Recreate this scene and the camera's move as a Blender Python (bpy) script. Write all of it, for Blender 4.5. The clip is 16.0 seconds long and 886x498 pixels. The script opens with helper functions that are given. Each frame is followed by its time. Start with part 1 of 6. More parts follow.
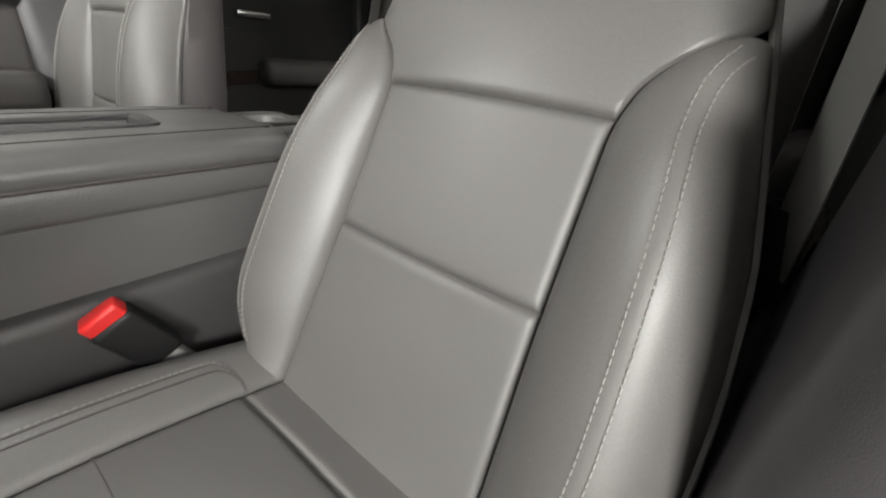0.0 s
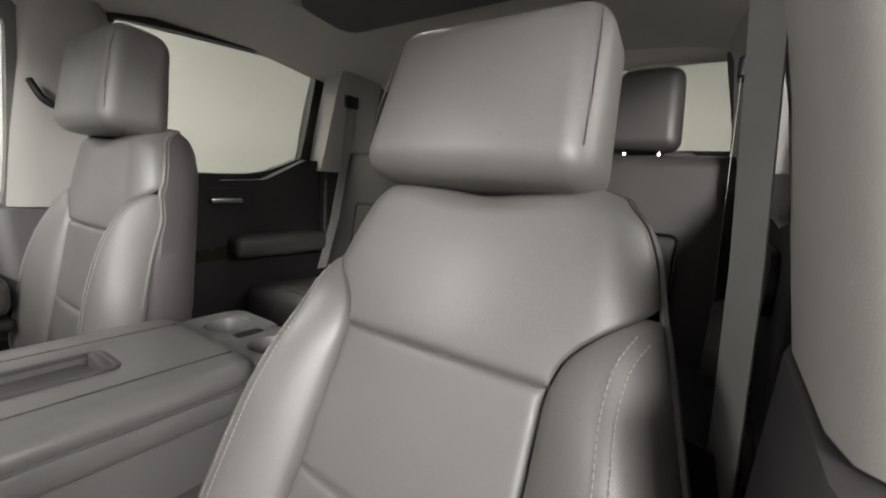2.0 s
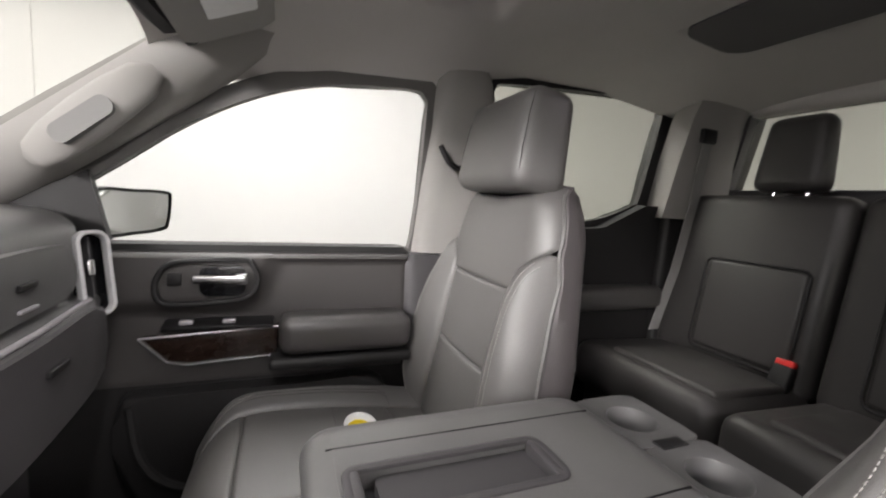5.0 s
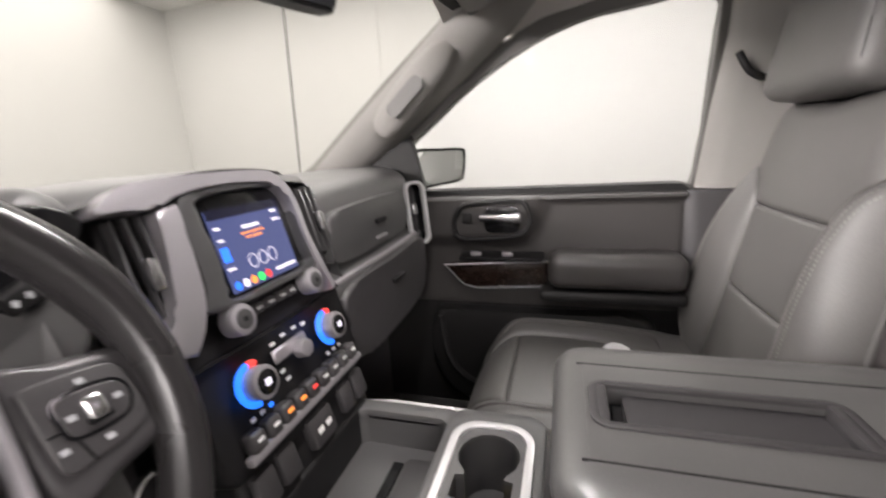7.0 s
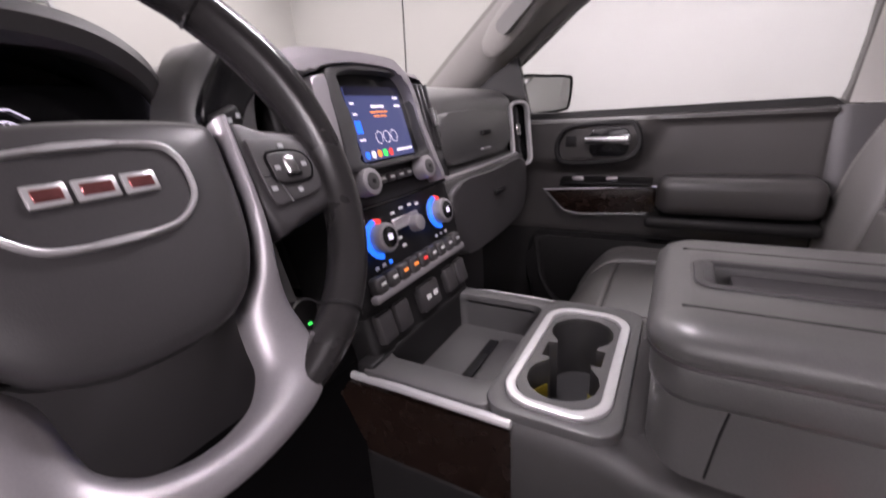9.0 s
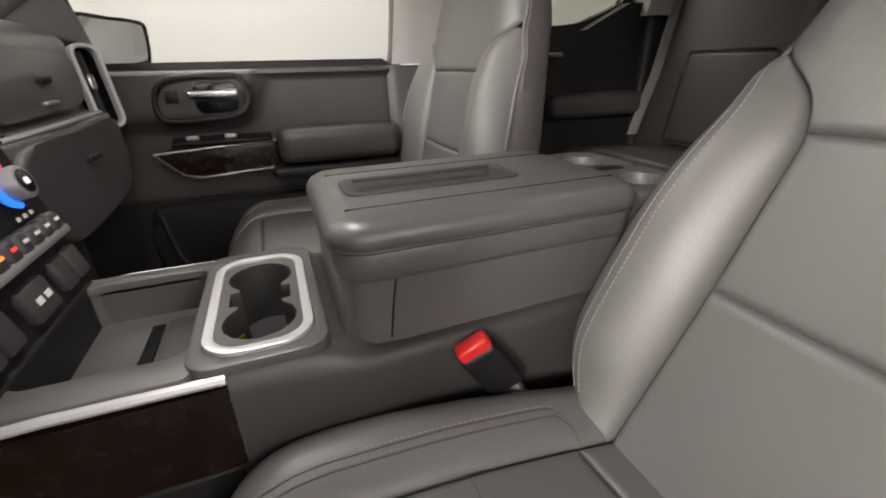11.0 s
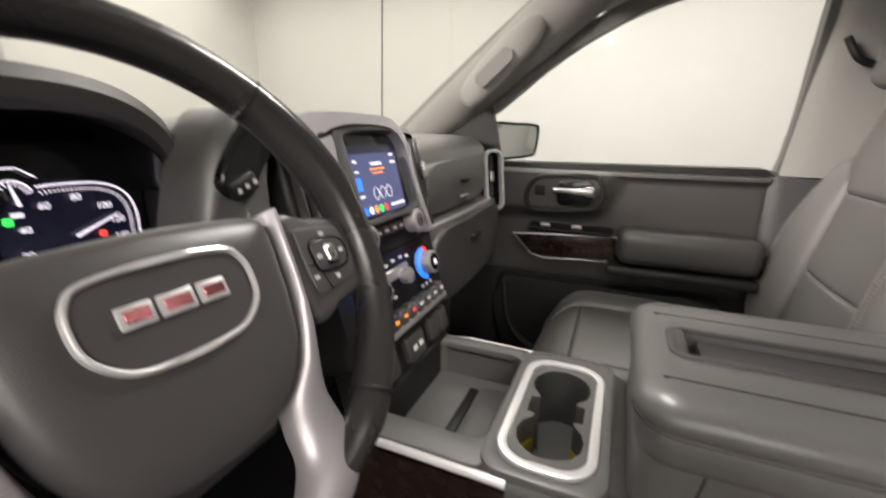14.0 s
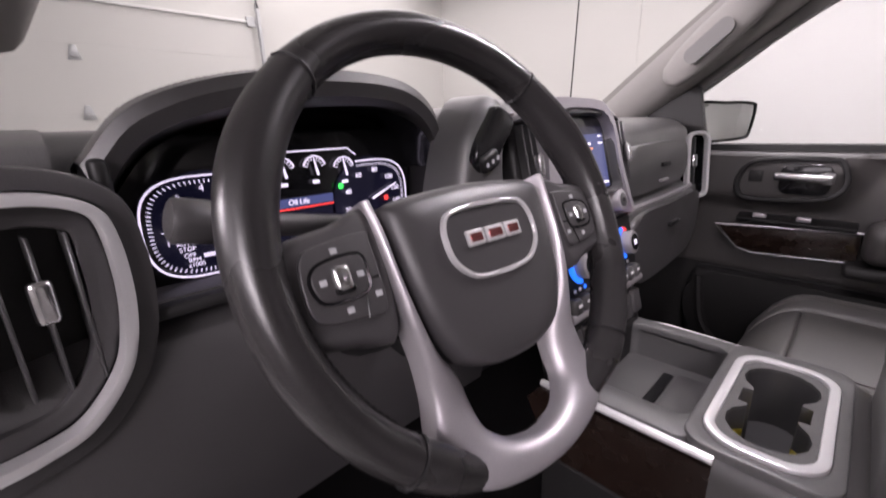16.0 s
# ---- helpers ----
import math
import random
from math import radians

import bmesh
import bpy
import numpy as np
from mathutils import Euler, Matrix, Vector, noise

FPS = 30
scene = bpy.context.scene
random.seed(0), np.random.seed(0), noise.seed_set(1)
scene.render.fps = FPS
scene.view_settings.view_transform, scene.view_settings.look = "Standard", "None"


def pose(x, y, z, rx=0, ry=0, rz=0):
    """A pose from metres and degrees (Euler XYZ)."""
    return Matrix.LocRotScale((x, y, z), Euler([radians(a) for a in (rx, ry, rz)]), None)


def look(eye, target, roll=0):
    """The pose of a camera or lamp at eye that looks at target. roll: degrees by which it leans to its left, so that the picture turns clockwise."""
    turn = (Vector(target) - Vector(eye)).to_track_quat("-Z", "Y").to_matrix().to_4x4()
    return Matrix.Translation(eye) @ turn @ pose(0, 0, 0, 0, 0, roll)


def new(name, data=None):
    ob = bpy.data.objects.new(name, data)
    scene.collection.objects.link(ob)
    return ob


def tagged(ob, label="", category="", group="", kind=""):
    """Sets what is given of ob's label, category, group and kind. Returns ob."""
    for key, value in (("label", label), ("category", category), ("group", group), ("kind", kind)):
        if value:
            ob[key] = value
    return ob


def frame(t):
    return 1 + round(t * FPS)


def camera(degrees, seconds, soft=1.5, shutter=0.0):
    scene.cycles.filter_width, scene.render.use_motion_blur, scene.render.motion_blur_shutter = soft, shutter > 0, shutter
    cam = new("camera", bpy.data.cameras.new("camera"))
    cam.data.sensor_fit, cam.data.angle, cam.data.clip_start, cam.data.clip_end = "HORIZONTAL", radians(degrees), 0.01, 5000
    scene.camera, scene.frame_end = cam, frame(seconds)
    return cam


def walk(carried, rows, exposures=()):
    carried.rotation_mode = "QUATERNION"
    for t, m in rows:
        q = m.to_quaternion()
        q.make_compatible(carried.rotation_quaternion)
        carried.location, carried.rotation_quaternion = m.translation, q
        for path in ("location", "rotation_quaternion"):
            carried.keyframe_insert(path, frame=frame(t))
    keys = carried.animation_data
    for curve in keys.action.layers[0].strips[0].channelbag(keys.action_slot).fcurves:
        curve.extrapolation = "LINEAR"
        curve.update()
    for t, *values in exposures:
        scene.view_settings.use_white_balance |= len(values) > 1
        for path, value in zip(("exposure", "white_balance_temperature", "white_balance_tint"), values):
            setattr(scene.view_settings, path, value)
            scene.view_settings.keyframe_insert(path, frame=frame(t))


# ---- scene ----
cam = camera(93.7, 16.0, soft=1.8, shutter=0.4)
PATH = [
    (0, (-0.68, 0.042, 0.728), (0.408, -1.404, -0.125), 5.9),
    (0.5, (-0.677, 0.026, 0.753), (0.392, -1.513, 0.056), 5.9),
    (1, (-0.679, 0.013, 0.796), (0.383, -1.58, 0.22), 5.1),
    (1.5, (-0.678, 0.005, 0.833), (0.386, -1.63, 0.392), 4.5),
    (2, (-0.684, 0.033, 0.878), (0.423, -1.604, 0.57), 3.5),
    (2.5, (-0.702, 0.036, 0.918), (0.471, -1.576, 0.762), 2.7),
    (3, (-0.7, 0.05, 0.948), (0.614, -1.457, 0.962), 1.9),
    (3.5, (-0.65, 0.099, 0.983), (0.891, -1.164, 1.162), 1.1),
    (4, (-0.531, 0.156, 0.972), (1.197, -0.824, 1.196), 1.6),
    (4.5, (-0.416, 0.168, 0.92), (1.394, -0.68, 0.965), 2.8),
    (4.7, (-0.39, 0.159, 0.917), (1.423, -0.677, 0.817), 3.2),
    (6.8, (-0.413, 0.138, 0.876), (1.471, 0.505, 0.316), -2.6),
    (7, (-0.434, 0.119, 0.893), (1.429, 0.675, 0.424), -3.3),
    (7.5, (-0.472, 0.107, 0.91), (1.275, 1.03, 0.598), -3.7),
    (8, (-0.492, 0.104, 0.884), (1.147, 1.197, 0.537), -3.5),
    (8.5, (-0.501, 0.11, 0.836), (1.113, 1.193, 0.366), -3.4),
    (9, (-0.51, 0.118, 0.796), (1.137, 1.064, 0.169), -3.7),
    (9.5, (-0.533, 0.134, 0.757), (1.214, 0.738, -0.006), -3.4),
    (10, (-0.557, 0.15, 0.754), (1.245, 0.167, -0.113), -1.7),
    (10.2, (-0.552, 0.145, 0.744), (1.245, -0.032, -0.118), -2.3),
    (12.3, (-0.561, 0.191, 0.792), (1.037, -0.709, -0.007), 2.6),
    (12.5, (-0.559, 0.173, 0.79), (1.114, -0.532, -0.049), 2.5),
    (13, (-0.556, 0.149, 0.779), (1.23, 0.092, -0.119), 1.4),
    (13.5, (-0.549, 0.145, 0.808), (1.245, 0.611, 0.058), 0.7),
    (14, (-0.543, 0.167, 0.855), (1.232, 0.916, 0.318), 0.6),
    (14.5, (-0.574, 0.172, 0.906), (1.056, 1.273, 0.546), -1.2),
    (15, (-0.63, 0.194, 0.916), (0.836, 1.507, 0.559), -1.0),
    (15.5, (-0.641, 0.193, 0.884), (0.722, 1.591, 0.455), -0.7),
    (16, (-0.646, 0.188, 0.846), (0.701, 1.551, 0.275), -1.7),
]
walk(cam, [(t, look(eye, target, roll)) for t, eye, target, roll in PATH], exposures=[(0, 0.65, 6650, 3), (2.0, 0.65, 6650, 5), (3.5, 0.5, 6650, 5), (4.6, 0.75, 6600, 8), (7.0, 0.6, 6750, 11), (7.5, 0.42, 7050, 7), (8.0, 0.25, 6750, 10), (9.0, 0.25, 6500, 23), (9.5, 0.3, 6700, 17), (10.1, 0.3, 6950, 10), (12.5, 0.45, 6950, 8), (13.5, 0.5, 6900, 11), (14.5, 0.42, 7250, 4), (15.0, 0.25, 6850, 8), (15.5, 0.28, 6400, 17), (16.0, 0.38, 6500, 22)])

# ---- world and lamps ----
world = bpy.data.worlds.new("world")
world.use_nodes = True
scene.world = world
world.node_tree.nodes["Background"].inputs[0].default_value = (0.95, 0.97, 1.0, 1)
world.node_tree.nodes["Background"].inputs[1].default_value = 0.3


def area(name, m, sx, sy, watts, colour=(1, 1, 1)):
    lamp = bpy.data.lights.new(name, "AREA")
    lamp.shape, lamp.size, lamp.size_y, lamp.energy, lamp.color = "RECTANGLE", sx, sy, watts, colour
    ob = new(name, lamp)
    ob.matrix_world = m
    return ob


# ---- materials ----
def material(name, colour, rough=0.5, metal=0.0, scale=300.0, bump=0.0, vary=0.15, patch=6.0, coat=0.0, emit=None, power=0.0, voronoi=False, spec=0.5):
    mat = bpy.data.materials.new(name)
    mat.use_nodes = True
    nt = mat.node_tree
    b = nt.nodes["Principled BSDF"]
    b.inputs["Roughness"].default_value, b.inputs["Metallic"].default_value = rough, metal
    b.inputs["Coat Weight"].default_value, b.inputs["Coat Roughness"].default_value = coat, max(rough - 0.12, 0.05)
    b.inputs["Specular IOR Level"].default_value = spec
    coord = nt.nodes.new("ShaderNodeTexCoord")
    big = nt.nodes.new("ShaderNodeTexNoise")
    big.inputs["Scale"].default_value, big.inputs["Detail"].default_value = patch, 5
    fine = nt.nodes.new("ShaderNodeTexNoise")
    fine.inputs["Scale"].default_value, fine.inputs["Detail"].default_value = scale, 3
    nt.links.new(coord.outputs["Object"], big.inputs["Vector"])
    nt.links.new(coord.outputs["Object"], fine.inputs["Vector"])
    both = nt.nodes.new("ShaderNodeMath")
    both.operation = "ADD"
    nt.links.new(big.outputs[0], both.inputs[0])
    nt.links.new(fine.outputs[0], both.inputs[1])
    ramp = nt.nodes.new("ShaderNodeMapRange")
    ramp.inputs[1].default_value, ramp.inputs[2].default_value = 0.6, 1.4
    ramp.inputs[3].default_value, ramp.inputs[4].default_value = 1 - vary, 1 + vary
    nt.links.new(both.outputs[0], ramp.inputs[0])
    mul = nt.nodes.new("ShaderNodeVectorMath")
    mul.operation = "SCALE"
    mul.inputs[0].default_value = colour
    nt.links.new(ramp.outputs[0], mul.inputs["Scale"])
    nt.links.new(mul.outputs[0], b.inputs["Base Color"])
    rr = nt.nodes.new("ShaderNodeMapRange")
    rr.inputs[1].default_value, rr.inputs[2].default_value = 0.3, 0.7
    rr.inputs[3].default_value, rr.inputs[4].default_value = max(rough - 0.07, 0.02), min(rough + 0.07, 1)
    nt.links.new(big.outputs[0], rr.inputs[0])
    nt.links.new(rr.outputs[0], b.inputs["Roughness"])
    if bump:
        bp = nt.nodes.new("ShaderNodeBump")
        bp.inputs["Strength"].default_value, bp.inputs["Distance"].default_value = bump, 0.001
        if voronoi:
            vo = nt.nodes.new("ShaderNodeTexVoronoi")
            vo.feature = "DISTANCE_TO_EDGE"
            vo.inputs["Scale"].default_value = scale
            nt.links.new(coord.outputs["Object"], vo.inputs["Vector"])
            nt.links.new(vo.outputs[0], bp.inputs["Height"])
        else:
            nt.links.new(fine.outputs[0], bp.inputs["Height"])
        nt.links.new(bp.outputs[0], b.inputs["Normal"])
    if emit:
        b.inputs["Emission Color"].default_value = (*emit, 1)
        b.inputs["Emission Strength"].default_value = power
    return mat


LEATHER = material("leather", (0.100, 0.0955, 0.092), 0.50, scale=420, bump=0.25, spec=0.6, voronoi=True, vary=0.14, patch=7, coat=0.2)
LEATHER_DARK = material("leather_console", (0.100, 0.0975, 0.096), 0.43, scale=420, bump=0.25, voronoi=True, vary=0.12, patch=7, coat=0.6)
DARK_SATIN = material("dark_satin", (0.10, 0.098, 0.10), 0.35, 0.5, scale=600, vary=0.08)
LEATHER_PERF = material("leather_perforated", (0.098, 0.094, 0.091), 0.50, scale=620, bump=0.35, spec=0.6, voronoi=True, vary=0.10, patch=7, coat=0.2)
SEAT_SHELL = material("seat_back_vinyl", (0.07, 0.062, 0.063), 0.55, scale=400, bump=0.2, vary=0.1)
# seat leather with the dim rear cab's shade put into its colour
REAR_LEATHER_SHADED = material("rear_leather_shaded", (0.042, 0.0395, 0.038), 0.45, scale=420, bump=0.25, voronoi=True, vary=0.1, patch=7)
DOOR_PAD = material("door_pad", (0.040, 0.0365, 0.0355), 0.45, scale=600, bump=0.3, voronoi=True, vary=0.1, coat=0.4)
DOOR_LOWER = material("door_lower", (0.010, 0.0094, 0.0096), 0.55, scale=600, bump=0.3, voronoi=True, vary=0.12, spec=0.4)
THREAD = material("thread", (0.24, 0.23, 0.22), 0.7, scale=900, bump=0.1)
PLASTIC = material("grained_plastic", (0.042, 0.039, 0.041), 0.5, scale=700, bump=0.3, voronoi=True, vary=0.12, coat=0.5)
SOFT = material("soft_dash", (0.082, 0.080, 0.080), 0.46, scale=600, bump=0.3, voronoi=True, vary=0.1, coat=0.45)
GLOSS = material("gloss_black", (0.008, 0.008, 0.009), 0.12, scale=50, vary=0.1)
DARK = material("dark_plastic", (0.010, 0.0095, 0.010), 0.5, scale=500, bump=0.1, spec=0.35)
GREY = material("grey_trim", (0.28, 0.268, 0.255), 0.75, scale=900, bump=0.3, vary=0.06)
HEADLINER = material("headliner_cloth", (0.50, 0.478, 0.46), 0.95, scale=1200, bump=0.4, vary=0.06)
CHROME = material("satin_chrome", (0.75, 0.74, 0.75), 0.22, 1.0, scale=400, vary=0.05)
SILVER = material("silver_paint", (0.42, 0.40, 0.42), 0.43, 0.65, scale=800, vary=0.06, spec=0.6)
BRIGHT = material("bright_metal", (0.74, 0.73, 0.74), 0.32, 0.55, scale=500, vary=0.03, spec=0.7)
WOOD = material("dark_wood", (0.014, 0.008, 0.006), 0.25, scale=260, vary=0.15, patch=40, coat=0.4)
RED = material("red_plastic", (0.75, 0.03, 0.03), 0.35, scale=100, vary=0.05, emit=(0.9, 0.05, 0.05), power=0.0)
YELLOW = material("yellow_label", (0.85, 0.62, 0.02), 0.5, scale=100, vary=0.05)
WHITE = material("white_print", (0.8, 0.8, 0.8), 0.5, scale=100, vary=0.03)
BELT = material("belt_webbing", (0.20, 0.195, 0.19), 0.7, scale=900, bump=0.5, vary=0.1)
FLANK = material("console_flank", (0.048, 0.0455, 0.0455), 0.48, scale=700, bump=0.3, voronoi=True, vary=0.12, coat=0.4)
ROOF_RECESS_SHADE = material("roof_recess_shade", (0.11, 0.105, 0.105), 0.95, scale=1200, bump=0.4, vary=0.08)
LABEL_REFLECTION = material("olive_reflection", (0.34, 0.28, 0.03), 0.35, scale=300, vary=0.2)
FRAME_TRIM = material("window_frame_trim", (0.11, 0.105, 0.10), 0.7, scale=900, bump=0.3, vary=0.08)
CARPET = material("carpet", (0.008, 0.0075, 0.008), 0.95, scale=500, bump=0.8, vary=0.3, spec=0.1)
WALL = material("white_wall", (0.66, 0.655, 0.635), 0.6, scale=90, bump=0.05, vary=0.04, patch=1.2)
STEEL = material("galvanised_steel", (0.50, 0.51, 0.52), 0.45, 0.6, scale=200, vary=0.15)
BLUE_TAPE = material("blue_tape", (0.03, 0.12, 0.62), 0.5)
ORANGE_TAPE = material("orange_tape", (0.85, 0.35, 0.03), 0.5)
CONCRETE = material("concrete", (0.35, 0.35, 0.34), 0.5, scale=60, bump=0.2, vary=0.15, patch=2)
PANEL_LIGHT = material("ceiling_light", (0.8, 0.8, 0.8), 0.5, emit=(1, 0.96, 0.95), power=2.9)
SIDE_FILL = material("side_ceiling_fill", (0.8, 0.8, 0.8), 0.5, emit=(1, 0.97, 0.96), power=8.5)
REAR_FILL = material("rear_ceiling_fill", (0.8, 0.8, 0.8), 0.5, emit=(1, 0.96, 0.95), power=1.4)
STRIP_FILL = material("fill_strip", (0.8, 0.8, 0.8), 0.5, emit=(1, 0.955, 0.985), power=3.2)
LAMP_GLOW = material("lamp_lens", (0.8, 0.8, 0.8), 0.3, emit=(1, 0.86, 0.98), power=4.0)
BLUE_GLOW = material("blue_ring_light", (0.02, 0.05, 0.2), 0.4, emit=(0.01, 0.16, 1.0), power=1.4)
RED_GLOW = material("red_light", (0.2, 0.02, 0.02), 0.4, emit=(1.0, 0.06, 0.05), power=1.0)
ORANGE_GLOW = material("orange_light", (0.2, 0.08, 0.02), 0.4, emit=(1.0, 0.28, 0.05), power=1.2)
GREEN_GLOW = material("green_light", (0.02, 0.2, 0.04), 0.4, emit=(0.02, 1.0, 0.12), power=1.2)
WHITE_GLOW = material("white_backlight", (0.5, 0.5, 0.5), 0.4, emit=(0.85, 0.78, 1.0), power=0.8)
SCREEN = material("screen_blue", (0.01, 0.012, 0.03), 0.15, scale=20, vary=0.2, emit=(0.09, 0.11, 0.27), power=0.62)
SCREEN_DARK = material("screen_dark", (0.01, 0.01, 0.02), 0.15, emit=(0.02, 0.02, 0.06), power=0.12)


def glass_material(name, tint):
    mat = bpy.data.materials.new(name)
    mat.use_nodes = True
    nt = mat.node_tree
    nt.nodes.remove(nt.nodes["Principled BSDF"])
    clear, gloss, mix = nt.nodes.new("ShaderNodeBsdfTransparent"), nt.nodes.new("ShaderNodeBsdfGlossy"), nt.nodes.new("ShaderNodeMixShader")
    clear.inputs[0].default_value = (*tint, 1)
    gloss.inputs["Roughness"].default_value = 0.02
    mix.inputs[0].default_value = 0.004
    nt.links.new(clear.outputs[0], mix.inputs[1])
    nt.links.new(gloss.outputs[0], mix.inputs[2])
    nt.links.new(mix.outputs[0], nt.nodes["Material Output"].inputs[0])
    return mat


GLASS = glass_material("side_glass", (0.82, 0.825, 0.825))
WINDSCREEN = glass_material("windscreen_glass", (0.64, 0.645, 0.625))
REAR_GLASS = glass_material("rear_glass", (0.74, 0.745, 0.715))
MIRROR = material("mirror_glass", (0.85, 0.86, 0.85), 0.03, 1.0, scale=10, vary=0.01)


# ---- mesh helpers ----
def finish(name, bm, mat, smooth=True):
    bmesh.ops.recalc_face_normals(bm, faces=bm.faces)
    me = bpy.data.meshes.new(name)
    bm.to_mesh(me)
    bm.free()
    me.materials.append(mat)
    if smooth:
        me.polygons.foreach_set("use_smooth", [True] * len(me.polygons))
        me.set_sharp_from_angle(angle=radians(42))
    return new(name, me)


def part(name, bm, mat, parent, label="", m=None):
    ob = finish(name, bm, mat)
    ob.parent = parent
    if m is not None:
        ob.matrix_basis = m
    return tagged(ob, label) if label else ob


def thing(name, label, category, m=None, group=""):
    ob = new(name)
    ob.empty_display_size = 0.05
    if m is not None:
        ob.matrix_basis = m
    return tagged(ob, label, category, group)


def structure(name, bm, mat, label="", category=""):
    return tagged(finish(name, bm, mat), label, category, kind="structure")


def rbox(size, centre=(0, 0, 0), r=0.005, seg=3, turn=(0, 0, 0), taper=None):
    bm = bmesh.new()
    bmesh.ops.create_cube(bm, size=1.0)
    for v in bm.verts:
        v.co = Vector(v.co[i] * size[i] for i in range(3))
        if taper and v.co.z > 0:
            v.co.x *= taper[0]
            v.co.y *= taper[1]
    if r:
        bmesh.ops.bevel(bm, geom=bm.edges[:], offset=min(r, 0.49 * min(size)), segments=seg, profile=0.5, affect="EDGES")
    bm.transform(pose(*centre, *turn))
    return bm


def join(*bms):
    me = bpy.data.meshes.new("tmp")
    out = bmesh.new()
    for b in bms:
        b.to_mesh(me)
        b.free()
        out.from_mesh(me)
    bpy.data.meshes.remove(me)
    return out


def smooth_closed(pts, n=6):
    """Catmull-Rom through closed 2D or 3D points."""
    out, k = [], len(pts)
    p = [Vector(q) for q in pts]
    for i in range(k):
        a, b, c, d = p[i - 1], p[i], p[(i + 1) % k], p[(i + 2) % k]
        for j in range(n):
            t = j / n
            out.append(0.5 * ((2 * b) + (c - a) * t + (2 * a - 5 * b + 4 * c - d) * t * t + (3 * b - a - 3 * c + d) * t ** 3))
    return out


def smooth_open(pts, n=6):
    p = [Vector(q) for q in pts]
    p = [2 * p[0] - p[1]] + p + [2 * p[-1] - p[-2]]
    out = []
    for i in range(1, len(p) - 2):
        a, b, c, d = p[i - 1], p[i], p[i + 1], p[i + 2]
        for j in range(n):
            t = j / n
            out.append(0.5 * ((2 * b) + (c - a) * t + (2 * a - 5 * b + 4 * c - d) * t * t + (3 * b - a - 3 * c + d) * t ** 3))
    return out + [p[-2]]


def rounded(w, h, r, n=5, cx=0.0, cy=0.0):
    """A rounded rectangle's outline in 2D."""
    pts = []
    for sx, sy, a0 in ((1, 1, 0), (-1, 1, 90), (-1, -1, 180), (1, -1, 270)):
        for i in range(n + 1):
            a = radians(a0 + 90 * i / n)
            pts.append((cx + sx * (w / 2 - r) + r * math.cos(a), cy + sy * (h / 2 - r) + r * math.sin(a)))
    return pts


def slab(pts, depth, m=None, bevel=0.0, seg=2):
    """A 2D outline in the x-y plane, extruded along z from 0 to depth."""
    bm = bmesh.new()
    lo = [bm.verts.new((p[0], p[1], 0)) for p in pts]
    hi = [bm.verts.new((p[0], p[1], depth)) for p in pts]
    n = len(pts)
    bm.faces.new(lo[::-1])
    top = bm.faces.new(hi)
    for i in range(n):
        bm.faces.new((lo[i], lo[(i + 1) % n], hi[(i + 1) % n], hi[i]))
    if bevel:
        bmesh.ops.bevel(bm, geom=list(top.edges), offset=bevel, segments=seg, profile=0.5, affect="EDGES")
    if m is not None:
        bm.transform(m)
    return bm


def pillow(pts, z0, z1, r, m=None, steps=5):
    """A 2D outline raised from z0 to z1 with a rounded upper rim of radius r."""
    c = Vector((sum(p[0] for p in pts) / len(pts), sum(p[1] for p in pts) / len(pts)))
    rows = []
    for d, z in [(0, z0)] + [(r * (1 - math.cos(q)), z1 - r + r * math.sin(q)) for q in (math.pi / 2 * i / steps for i in range(steps + 1))]:
        row = []
        for p in pts:
            v = Vector((p[0], p[1])) - c
            v *= max(0.1, 1 - d / max(v.length, 1e-6))
            row.append(Vector((c.x + v.x, c.y + v.y, z)))
        rows.append(row)
    bm = loft(rows)
    if m is not None:
        bm.transform(m)
    return bm


def ring(outer, inner, depth, m=None, bevel=0.0):
    """A frame between two outlines with the same number of points."""
    bm = bmesh.new()
    n = len(outer)
    rows = [[bm.verts.new((p[0], p[1], z)) for p in pts] for pts, z in ((outer, 0), (outer, depth), (inner, depth), (inner, 0))]
    for a in range(4):
        for i in range(n):
            bm.faces.new((rows[a][i], rows[a][(i + 1) % n], rows[(a + 1) % 4][(i + 1) % n], rows[(a + 1) % 4][i]))
    if bevel:
        edges = [e for e in bm.edges if all(abs(v.co.z - depth) < 1e-7 for v in e.verts) and any(len(f.verts) for f in e.link_faces) and len({round(v.co.z, 6) for f in e.link_faces for v in f.verts}) > 1]
        bmesh.ops.bevel(bm, geom=edges, offset=bevel, segments=2, profile=0.5, affect="EDGES")
    if m is not None:
        bm.transform(m)
    return bm


def tube(pts, r, closed=False, n=8, flat=1.0, up=(0, 0, 1)):
    pts = [Vector(p) for p in pts]
    bm = bmesh.new()
    rows, k = [], len(pts)
    for i, p in enumerate(pts):
        a, b = (pts[i - 1], pts[(i + 1) % k]) if closed else (pts[max(i - 1, 0)], pts[min(i + 1, k - 1)])
        d = (b - a).normalized()
        side = d.cross(Vector(up))
        side = side.normalized() if side.length > 1e-4 else d.orthogonal().normalized()
        other = side.cross(d)
        rr = r[i] if isinstance(r, (list, tuple)) else r
        rows.append([bm.verts.new(p + rr * (math.cos(q) * side + flat * math.sin(q) * other)) for q in (2 * math.pi * j / n for j in range(n))])
    for i in range(k if closed else k - 1):
        for j in range(n):
            bm.faces.new((rows[i][j], rows[i][(j + 1) % n], rows[(i + 1) % k][(j + 1) % n], rows[(i + 1) % k][j]))
    if not closed:
        bm.faces.new(rows[0][::-1])
        bm.faces.new(rows[-1])
    return bm


